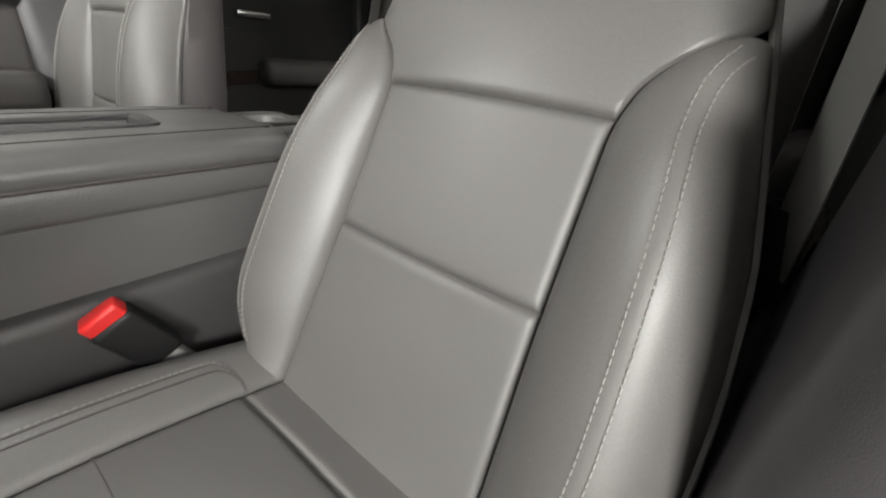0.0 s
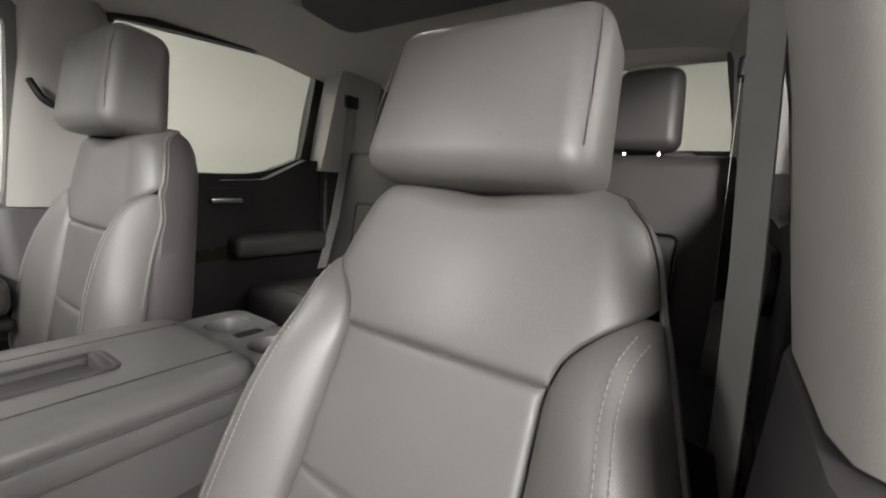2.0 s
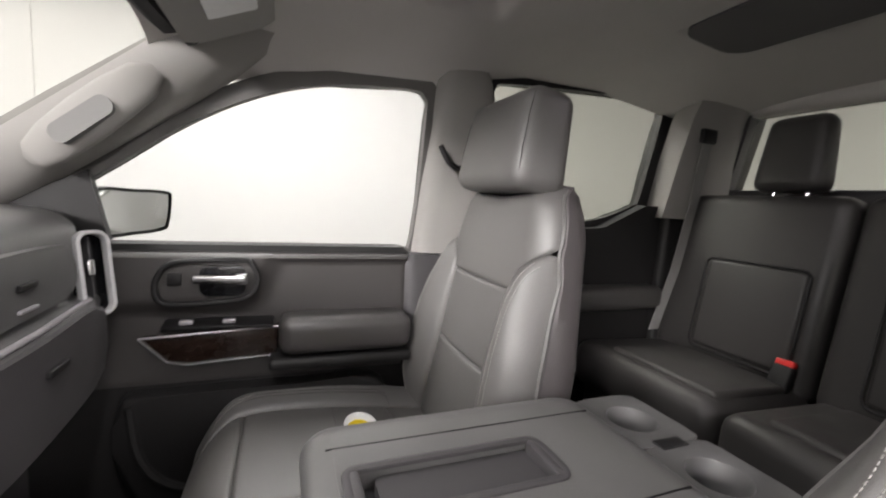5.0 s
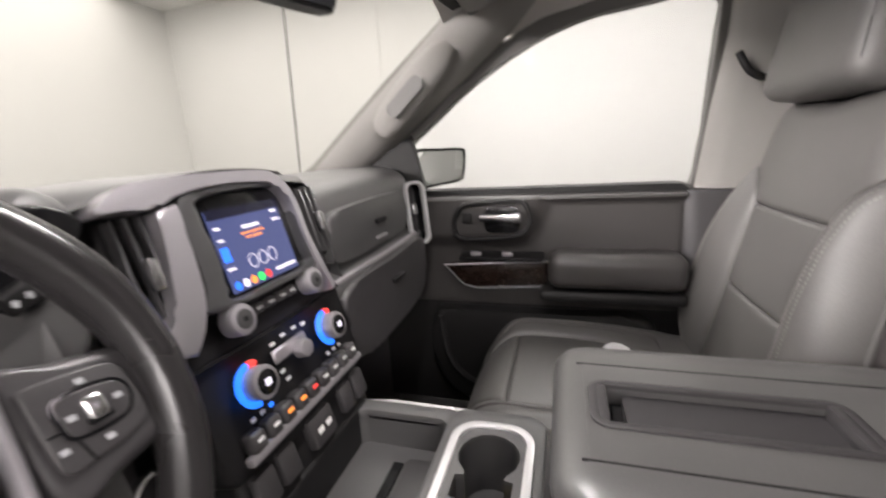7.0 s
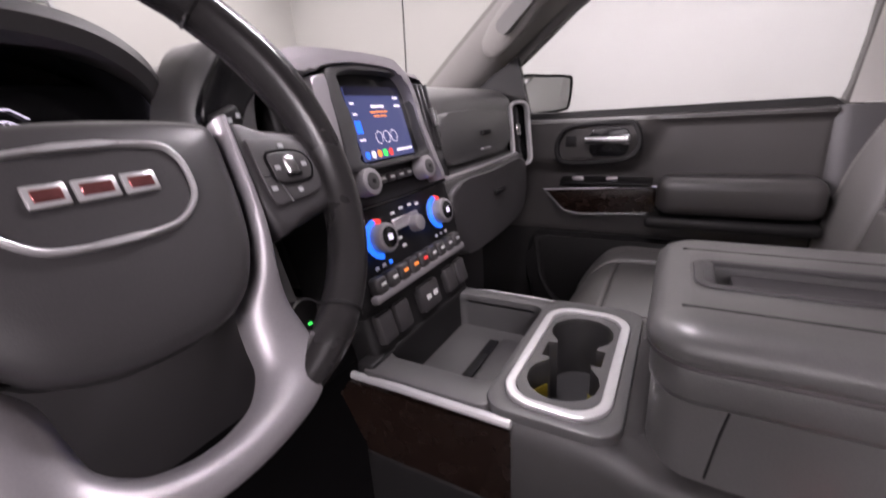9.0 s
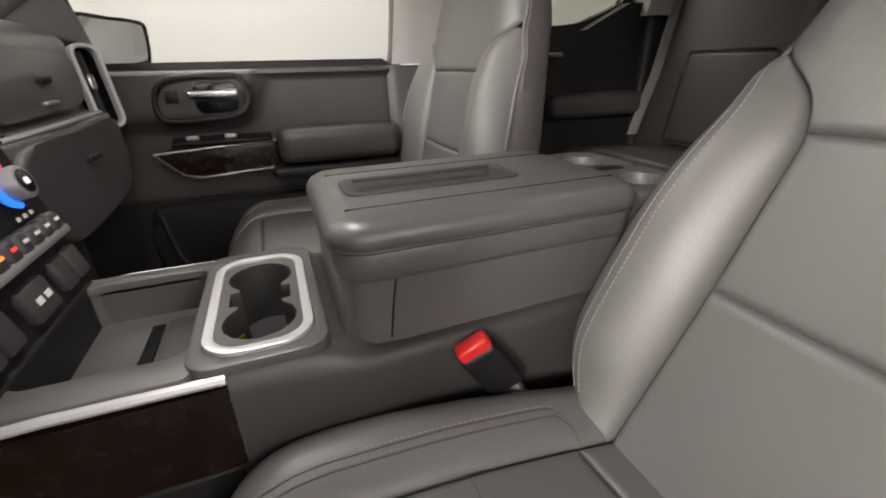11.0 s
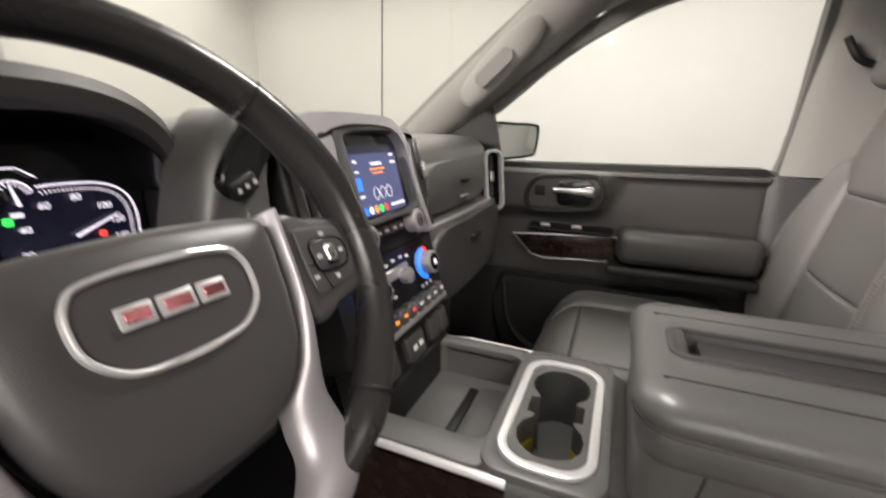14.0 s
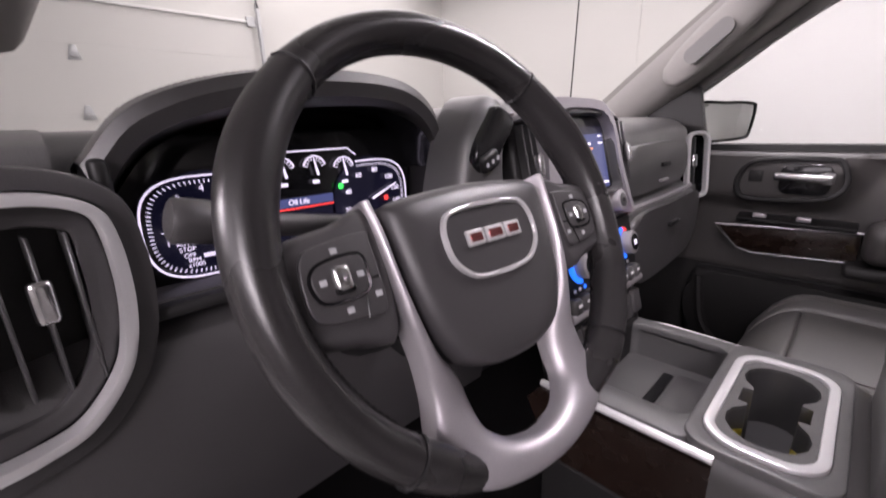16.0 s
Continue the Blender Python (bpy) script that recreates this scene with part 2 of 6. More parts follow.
def loft(rows, closed=True, caps=True):
    """Rows of equally many points, skinned; closed: each row is a loop."""
    bm = bmesh.new()
    vs = [[bm.verts.new(p) for p in row] for row in rows]
    n = len(rows[0])
    for a, b in zip(vs, vs[1:]):
        for i in range(n if closed else n - 1):
            bm.faces.new((a[i], a[(i + 1) % n], b[(i + 1) % n], b[i]))
    if caps and closed:
        bm.faces.new(vs[0][::-1])
        bm.faces.new(vs[-1])
    return bm


def disc(r, depth, m, n=28, bevel=0.0):
    return slab([(r * math.cos(2 * math.pi * i / n), r * math.sin(2 * math.pi * i / n)) for i in range(n)], depth, m, bevel)


def stitches(pts, step=0.007, length=0.0045, r=0.0009):
    """Short thread bars along a line."""
    pts = [Vector(p) for p in pts]
    bm = bmesh.new()
    left = 0.0
    for a, b in zip(pts, pts[1:]):
        d = b - a
        if d.length < 1e-6:
            continue
        w = d.normalized()
        s = w.orthogonal().normalized()
        o = w.cross(s)
        while left < d.length:
            p, q = a + w * left, a + w * min(left + length, d.length + length)
            vs = [[bm.verts.new(c + r * (math.cos(t) * s + math.sin(t) * o)) for t in (0.8, 2.4, 3.9, 5.5)] for c in (p, q)]
            for i in range(4):
                bm.faces.new((vs[0][i], vs[0][(i + 1) % 4], vs[1][(i + 1) % 4], vs[1][i]))
            left += step
        left -= d.length
    return bm


def lerp(x, table):
    """Piecewise-linear table of (x, y)."""
    if x <= table[0][0]:
        return table[0][1]
    for (a, b), (c, d) in zip(table, table[1:]):
        if x <= c:
            return b + (d - b) * (x - a) / (c - a)
    return table[-1][1]


def curve(x, table):
    """Smooth table of (x, y)."""
    h = 0.02
    return sum(lerp(x + k * h, table) * w for k, w in ((-1, 0.25), (-0.5, 0.2), (0, 0.1), (0.5, 0.2), (1, 0.25)))


EASE = (0, 0.012, 0.03, 0.06, 0.11, 0.19, 0.3, 0.42, 0.5, 0.58, 0.7, 0.81, 0.89, 0.94, 0.97, 0.988, 1)


def patch(f, nu=1, nv=1, dip=0.008, edge=0.0075, sides=(1, 1, 1, 1)):
    """A padded panel: f(u, v) gives place and outward normal; the rims named in sides (u0, u1, v0, v1) are sewn down."""
    us = [(i + e) / nu for i in range(nu) for e in EASE[:-1]] + [1.0]
    vs = [(i + e) / nv for i in range(nv) for e in EASE[:-1]] + [1.0]
    if nu > 1:
        us = sorted(set([e * 0.25 for e in EASE] + [1 - e * 0.25 for e in EASE] + [0.25 + 0.5 * i / (6 * nu) for i in range(6 * nu)]))
    if nv > 1:
        vs = sorted(set([e * 0.25 for e in EASE] + [1 - e * 0.25 for e in EASE] + [0.25 + 0.5 * i / (6 * nv) for i in range(6 * nv)]))
    bm = bmesh.new()
    rows = []
    wide = (f(1, 0.5)[0] - f(0, 0.5)[0]).length
    high = (f(0.5, 1)[0] - f(0.5, 0)[0]).length
    for v in vs:
        row = []
        for u in us:
            p, n = f(u, v)
            away = min([d for d, s in ((u * wide, sides[0]), ((1 - u) * wide, sides[1]), (v * high, sides[2]), ((1 - v) * high, sides[3])) if s] or [1])
            down = dip * max(0, 1 - away / edge) ** 2
            row.append(bm.verts.new(p - n * down))
        rows.append(row)
    for a, b in zip(rows, rows[1:]):
        for i in range(len(us) - 1):
            bm.faces.new((a[i], a[i + 1], b[i + 1], b[i]))
    return bm


def surface(g):
    """Adds a numerical normal to a place function."""
    def f(u, v):
        h = 0.004
        p = g(u, v)
        n = (g(min(u + h, 1), v) - g(max(u - h, 0), v)).cross(g(u, min(v + h, 1)) - g(u, max(v - h, 0)))
        return p, n.normalized()
    return f


YZ = Matrix(((0, 0, 1, 0), (1, 0, 0, 0), (0, 1, 0, 0), (0, 0, 0, 1)))  # outline (y, z), depth along +x
XZ = Matrix(((1, 0, 0, 0), (0, 0, -1, 0), (0, 1, 0, 0), (0, 0, 0, 1)))  # outline (x, z), depth along -y

# ---- the garage round the truck ----
GX0, GX1, GY0, GY1, GZ0, GZ1 = -4.2, 4.0, -6.0, 4.78, -0.62, 2.68
structure("ground", rbox((GX1 - GX0 + 0.4, GY1 - GY0 + 0.4, 0.2), ((GX0 + GX1) / 2, (GY0 + GY1) / 2, GZ0 - 0.1), 0), CONCRETE, "smooth grey concrete garage floor", "floor")
structure("ceiling", rbox((GX1 - GX0 + 0.4, GY1 - GY0 + 0.4, 0.2), ((GX0 + GX1) / 2, (GY0 + GY1) / 2, GZ1 + 0.1), 0), WALL, "white painted garage ceiling", "ceiling")
for nm, sz, ct in (("wall_east", (0.2, GY1 - GY0, GZ1 - GZ0), (GX1 + 0.1, (GY0 + GY1) / 2, (GZ0 + GZ1) / 2)),
                   ("wall_west", (0.2, GY1 - GY0, GZ1 - GZ0), (GX0 - 0.1, (GY0 + GY1) / 2, (GZ0 + GZ1) / 2)),
                   ("wall_north", (GX1 - GX0 + 0.4, 0.2, GZ1 - GZ0), ((GX0 + GX1) / 2, GY1 + 0.1, (GZ0 + GZ1) / 2)),
                   ("wall_south", (GX1 - GX0 + 0.4, 0.2, GZ1 - GZ0), ((GX0 + GX1) / 2, GY0 - 0.1, (GZ0 + GZ1) / 2))):
    structure(nm, rbox(sz, ct, 0), WALL, "plain white painted garage wall", "wall")


def ceiling_lights():
    # large flat ceiling panels; the side and rear ones are unseen, added as fill
    for x, y, sx, sy in ((1.9, 3.15, 3.0, 3.2), (2.0, 0.0, 1.6, 2.6), (0.0, -4.2, 4.0, 1.2)):
        t = thing("ceiling_light", "flat white glowing light panel on the garage ceiling", "ceiling light", pose(x, y, GZ1 - 0.03), "garage ceiling lights")
        part("frame", ring(rounded(sx, sy, 0.01, 1), rounded(sx - 0.06, sy - 0.06, 0.01, 1), 0.03), WHITE, t)
        part("diffuser", rbox((sx - 0.06, sy - 0.06, 0.012), (0, 0, 0.016), 0), PANEL_LIGHT if y > 2 else SIDE_FILL if y > -1 else REAR_FILL, t)


ceiling_lights()


def side_fill_strips():
    # unseen glowing strips added on the side wall as fill through the open door
    for z in (1.75, 2.36):
        t = thing("fill_strip", "wide glowing fill strip added on the garage side wall", "strip light", pose(GX0 + 0.06, -0.2, z), "garage strip lights")
        part("housing", rbox((0.08, 6.2, 0.52), (-0.02, 0, 0), 0.01, 2), WHITE, t)
        part("tube", rbox((0.05, 6.1, 0.46), (0.02, 0, 0), 0.012, 3), STRIP_FILL, t)


side_fill_strips()


def fill_light(eye, target, watts):
    # unseen angled fill light, added under the ceiling to shine on the open door
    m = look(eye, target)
    t = thing("fill_light", "added fill light bank under the ceiling, aimed into the cab", "flood light", m, "garage flood lights")
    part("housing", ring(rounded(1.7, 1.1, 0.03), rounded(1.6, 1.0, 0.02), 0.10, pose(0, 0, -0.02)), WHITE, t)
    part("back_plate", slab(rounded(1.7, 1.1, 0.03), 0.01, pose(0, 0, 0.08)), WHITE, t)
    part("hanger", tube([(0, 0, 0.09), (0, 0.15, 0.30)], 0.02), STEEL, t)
    lamp = area("fill_lamp", m @ pose(0, 0, 0.02), 1.55, 0.95, watts, (1, 0.96, 0.97))
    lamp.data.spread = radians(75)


# added fill: front left for the seat backs, rear left for the dash
fill_light((-3.5, 3.4, 2.30), (-0.35, -0.35, 0.62), 62)
fill_light((-3.4, -1.5, 2.15), (-0.20, 0.42, 0.72), 14)


def garage_door():
    y = GY1
    d = tagged(new("door_2"), "white sectional garage door with steel hinges", "garage door", kind="structure")
    for i in range(6):
        part("panel", rbox((4.1, 0.05, 0.5396), (-0.78, y - 0.03, GZ0 + 0.27 + i * 0.54), 0.0012, 1), WALL, d)
    track = part("track", tube(smooth_open([(1.33, y - 0.10, GZ0 + 0.05), (1.33, y - 0.10, 1.5), (1.33, y - 0.10, 2.25), (1.33, y - 0.20, 2.45), (1.33, y - 0.45, 2.52), (1.33, y - 1.2, 2.53)], 4), 0.025, n=6), STEEL, d, "galvanised steel door track")
    for z in (0.75, 1.30, 1.87, 2.2):
        part("roller_bracket", join(rbox((0.10, 0.03, 0.09), (1.27, y - 0.07, z), 0.005, 1), disc(0.025, 0.04, pose(1.30, y - 0.08, z, 0, 90, 0), 12)), STEEL, track)
    part("strut", rbox((4.0, 0.03, 0.022), (-0.78, y - 0.07, 1.868), 0.003, 1), WHITE, d, "white stiffening bar")
    for x in (-1.6, -0.155):
        for z in (0.55, 1.02, 1.47, 1.88):
            part("hinge", join(slab([(-0.045, -0.05), (0.045, -0.05), (0.018, 0.06), (-0.018, 0.06)], 0.012, pose(x, y - 0.055, z) @ XZ, 0.003), rbox((0.05, 0.03, 0.025), (x, y - 0.07, z - 0.02), 0.004, 1)), STEEL, d)
    t = thing("door_seal_tag", "blue level tape with orange end on the garage door", "tape", pose(0.98, y - 0.06, 2.29, 0, 8, 0))
    part("tape", rbox((0.34, 0.012, 0.028), (0, 0, 0), 0.004, 1), BLUE_TAPE, t)
    part("tape_gap", rbox((0.09, 0.004, 0.03), (-0.02, -0.006, 0), 0.001, 1), WHITE, t)
    part("end_tag", rbox((0.06, 0.014, 0.06), (0.19, 0, -0.03), 0.008, 2), ORANGE_TAPE, t)
    # narrow joint in the side wall lining
    structure("trim_wall_joint", rbox((0.012, 0.012, GZ1 - GZ0), (GX1 - 0.003, 2.02, (GZ0 + GZ1) / 2), 0), WALL, "pale joint strip on the garage wall", "trim")


garage_door()

# ---- cab shell ----
def offset_poly(pts, d):
    c = Vector((sum(p[0] for p in pts) / len(pts), sum(p[1] for p in pts) / len(pts)))
    out = []
    n = len(pts)
    for i in range(n):
        a, b, e = (Vector(pts[i - 1][:2]), Vector(pts[i][:2]), Vector(pts[(i + 1) % n][:2]))
        n1, n2 = (b - a).normalized(), (e - b).normalized()
        k = Vector((n1.y + n2.y, -n1.x - n2.x))
        k = k.normalized() if k.length > 1e-6 else (b - c).normalized()
        if k.dot(b - c) < 0:
            k = -k
        out.append(b + k * d)
    return out


def mirror_x(bm, side):
    if side < 0:
        bm.transform(Matrix.Diagonal((-1, 1, 1, 1)))
    return bm


FRONT_WIN = [(0.60, 0.772), (0.30, 0.770), (0.0, 0.773), (-0.165, 0.776), (-0.205, 0.80), (-0.232, 1.15), (-0.225, 1.205), (-0.19, 1.222), (-0.046, 1.212), (0.072, 1.195), (0.203, 1.152), (0.354, 1.07), (0.529, 0.94), (0.66, 0.83)]
REAR_WIN = [(-0.46, 0.90), (-0.49, 0.872), (-0.72, 0.868), (-0.86, 0.876), (-0.95, 0.90), (-1.045, 0.94), (-1.07, 0.97), (-1.135, 1.27), (-1.13, 1.31), (-1.09, 1.318), (-0.80, 1.305), (-0.50, 1.285), (-0.45, 1.265), (-0.445, 1.20)]


def cab_side(s):
    # rear door
    door = tagged(new("door_4" if s > 0 else "door_3"), "closed rear cab door with black trim and chrome handle", "car door", kind="structure")
    rw = smooth_closed(REAR_WIN, 3)
    part("window_frame", mirror_x(ring(offset_poly(rw, 0.07), rw, 0.045, Matrix.Translation((0.79, 0, 0)) @ YZ, 0.012), s), DOOR_LOWER, door)
    part("pane", mirror_x(slab(rw, 0.004, Matrix.Translation((0.81, 0, 0)) @ YZ), s), REAR_GLASS, door).visible_shadow = False
    low = [(-0.40, 0.10), (-0.40, 0.80), (-0.46, 0.875), (-0.72, 0.845), (-0.88, 0.855), (-1.06, 0.94), (-1.13, 0.94), (-1.16, 0.75), (-1.16, 0.50), (-1.05, 0.30), (-0.95, 0.10)]
    part("door_panel", mirror_x(slab(low, 0.08, Matrix.Translation((0.745, 0, 0)) @ YZ), s), DOOR_LOWER, door)
    part("armrest", mirror_x(rbox((0.09, 0.40, 0.085), (0.725, -0.93, 0.615), 0.03, 4), s), REAR_LEATHER_SHADED, door)
    part("handle_bezel", mirror_x(slab(rounded(0.22, 0.09, 0.04, 4, -0.72, 0.775), 0.01, Matrix.Translation((0.735, 0, 0)) @ YZ, 0.004), s), DARK, door)
    part("door_handle", mirror_x(rbox((0.02, 0.11, 0.018), (0.722, -0.72, 0.778), 0.006, 3), s), CHROME, door, "chrome lever handle")
    part("trim_strip", mirror_x(slab([(-0.45, 0.60), (-0.74, 0.62), (-0.74, 0.58), (-0.47, 0.56)], 0.014, Matrix.Translation((0.732, 0, 0)) @ YZ, 0.004), s), WOOD, door)
    # pillars
    rows = []
    for z, y0, y1, x in ((0.76, -0.205, -0.45, 0.742), (0.95, -0.225, -0.45, 0.738), (1.12, -0.25, -0.44, 0.736), (1.22, -0.255, -0.44, 0.742), (1.31, -0.265, -0.43, 0.765)):
        if s < 0:
            x -= lerp(z, [(0.76, 0), (0.95, 0.026), (1.12, 0.061), (1.22, 0.074), (1.31, 0.065)])
        rows.append([Vector((x + 0.03, y0, z)), Vector((x + 0.006, y0 - 0.02, z)), Vector((x, y0 - 0.05, z)), Vector((x, y1 + 0.05, z)), Vector((x + 0.006, y1 + 0.02, z)), Vector((x + 0.03, y1, z)), Vector((x + 0.09, y1, z)), Vector((x + 0.09, y0, z))])
    structure("trim_pillar_centre", mirror_x(loft(rows), s), GREY, "light grey centre pillar trim", "pillar trim")
    rows = []
    for z, y0, y1, x in ((0.02, -0.20, -0.46, 0.70), (0.30, -0.20, -0.44, 0.715), (0.55, -0.17, -0.44, 0.725), (0.757, -0.155, -0.45, 0.737)):
        rows.append([Vector((x + 0.03, y0, z)), Vector((x + 0.006, y0 - 0.02, z)), Vector((x, y0 - 0.05, z)), Vector((x, y1 + 0.05, z)), Vector((x + 0.006, y1 + 0.02, z)), Vector((x + 0.03, y1, z)), Vector((x + 0.09, y1, z)), Vector((x + 0.09, y0, z))])
    structure("trim_pillar_lower", mirror_x(loft(rows), s), PLASTIC, "black lower centre pillar trim", "pillar trim")
    rows = []
    for z, y0, y1, x in ((0.90, -1.10, -1.36, 0.70), (1.1, -1.14, -1.36, 0.69), (1.25, -1.16, -1.36, 0.67), (1.36, -1.16, -1.36, 0.62)):
        rows.append([Vector((x + 0.10, y0, z)), Vector((x + 0.02, y0 - 0.01, z)), Vector((x, y0 - 0.05, z)), Vector((x - 0.03, y1 + 0.04, z)), Vector((x - 0.03, y1, z)), Vector((x + 0.13, y1, z))])
    structure("trim_pillar_rear", mirror_x(loft(rows), s), GREY, "light grey rear pillar trim", "pillar trim")
    structure("trim_quarter", mirror_x(rbox((0.13, 0.26, 0.95), (0.78, -1.26, 0.46), 0.02), s), DOOR_LOWER, "black rear quarter trim", "trim")
    # windscreen pillar
    rows = []
    for y, z, x, w in ((0.95, 0.80, 0.745, 0.05), (0.86, 0.845, 0.74, 0.055), (0.72, 0.955, 0.73, 0.06), (0.58, 1.065, 0.722, 0.062), (0.46, 1.155, 0.712, 0.062), (0.36, 1.232, 0.705, 0.06), (0.24, 1.312, 0.715, 0.05), (0.10, 1.372, 0.735, 0.04)):
        d = Vector((0, 0.75, 0.66))
        c = Vector((x, y, z))
        k = w
        rows.append([c + Vector((0.09, 0, 0)) + d * 0.5 * k, c + Vector((0.0, 0, 0)) + d * 0.55 * k, c + Vector((-0.018, 0, 0)) + d * 0.2 * k, c + Vector((-0.022, 0, 0)) - d * 0.5 * k, c + Vector((0.0, 0, 0)) - d * 1.25 * k, c + Vector((0.045, 0, 0)) - d * 1.7 * k, c + Vector((0.09, 0, 0)) - d * 1.7 * k])
    structure("trim_pillar_front", mirror_x(loft(rows), s), GREY, "light grey windscreen pillar trim", "pillar trim")
    # assist handle moulded on the pillar
    rows = []
    for y, z, x, w, d in ((0.635, 0.945, 0.705, 0.010, 0.004), (0.620, 0.955, 0.690, 0.032, 0.022), (0.585, 0.985, 0.678, 0.044, 0.034), (0.53, 1.035, 0.668, 0.048, 0.040), (0.475, 1.085, 0.662, 0.046, 0.040), (0.43, 1.125, 0.668, 0.040, 0.030), (0.405, 1.150, 0.690, 0.020, 0.010)):
        c, q = Vector((x, y, z)) - (Vector((0.06, 0.03, 0.035)) if s < 0 else Vector()), Vector((0, 0.62, 0.785))
        rows.append([c + q * w * math.cos(a) + Vector((d * (0.6 - math.sin(a)) * 0.8, 0, 0)) for a in (2 * math.pi * i / 14 for i in range(14))])
    hd = structure("trim_assist_handle", mirror_x(loft(rows), s), GREY, "grey assist handle on the windscreen pillar", "assist handle")
    cen = Vector((0.641, 0.522, 1.030)) - (Vector((0.06, 0.03, 0.035)) if s < 0 else Vector())
    u, q = Vector((0.05, -0.74, 0.67)).normalized(), Vector((0, 0.62, 0.785))
    pts = [cen + u * p[0] + q * p[1] for p in rounded(0.125, 0.040, 0.018)]
    bm = loft([pts, [p + Vector((0.022, 0, 0)) for p in pts]])
    if s > 0:
        part("grip_inset", mirror_x(bm, s), BELT, hd)
    # sill and footwell side
    structure("trim_sill", mirror_x(rbox((0.14, 2.2, 0.16), (0.80, -0.25, -0.02), 0.03), s), PLASTIC, "black door sill trim", "sill")
    structure("trim_kick", mirror_x(rbox((0.10, 0.40, 0.80), (0.80, 0.86, 0.40), 0.02), s), PLASTIC, "black footwell side trim", "trim")


for s in (1, -1):
    cab_side(s)

structure("floor", rbox((1.7, 2.5, 0.1), (0, -0.2, -0.05), 0), CARPET, "black carpeted cab floor", "floor")
structure("wall_bulkhead", rbox((1.7, 0.08, 0.86), (0, 1.06, 0.38), 0.01), DARK, "black footwell bulkhead", "bulkhead")


def rear_wall():
    w = tagged(new("wall_rear"), "black cab rear wall with sliding window", "rear wall", kind="structure")
    y = -1.40
    part("lower_panel", rbox((1.6, 0.08, 1.02), (0, y, 0.505), 0.01), PLASTIC, w)
    part("header", rbox((1.5, 0.10, 0.14), (0, y, 1.335), 0.03), HEADLINER, w)
    for s in (-1, 1):
        part("end_post", slab([(s * 0.675, 1.0), (s * 0.83, 1.0), (s * 0.83, 1.42), (s * 0.60, 1.42), (s * 0.625, 1.25)], 0.08, Matrix.Translation((0, y + 0.04, 0)) @ XZ), PLASTIC, w)
        part("slider_post", rbox((0.026, 0.03, 0.30), (s * 0.165, y + 0.03, 1.14), 0.006), DARK, w)
        part("latch_bar", rbox((0.30, 0.02, 0.035), (s * 0.0, y + 0.03, 1.03 + 0.0005 * s), 0.005), DARK, w)
    part("pane", rbox((1.4, 0.005, 0.30), (0, y, 1.14), 0), REAR_GLASS, w).visible_shadow = False


rear_wall()


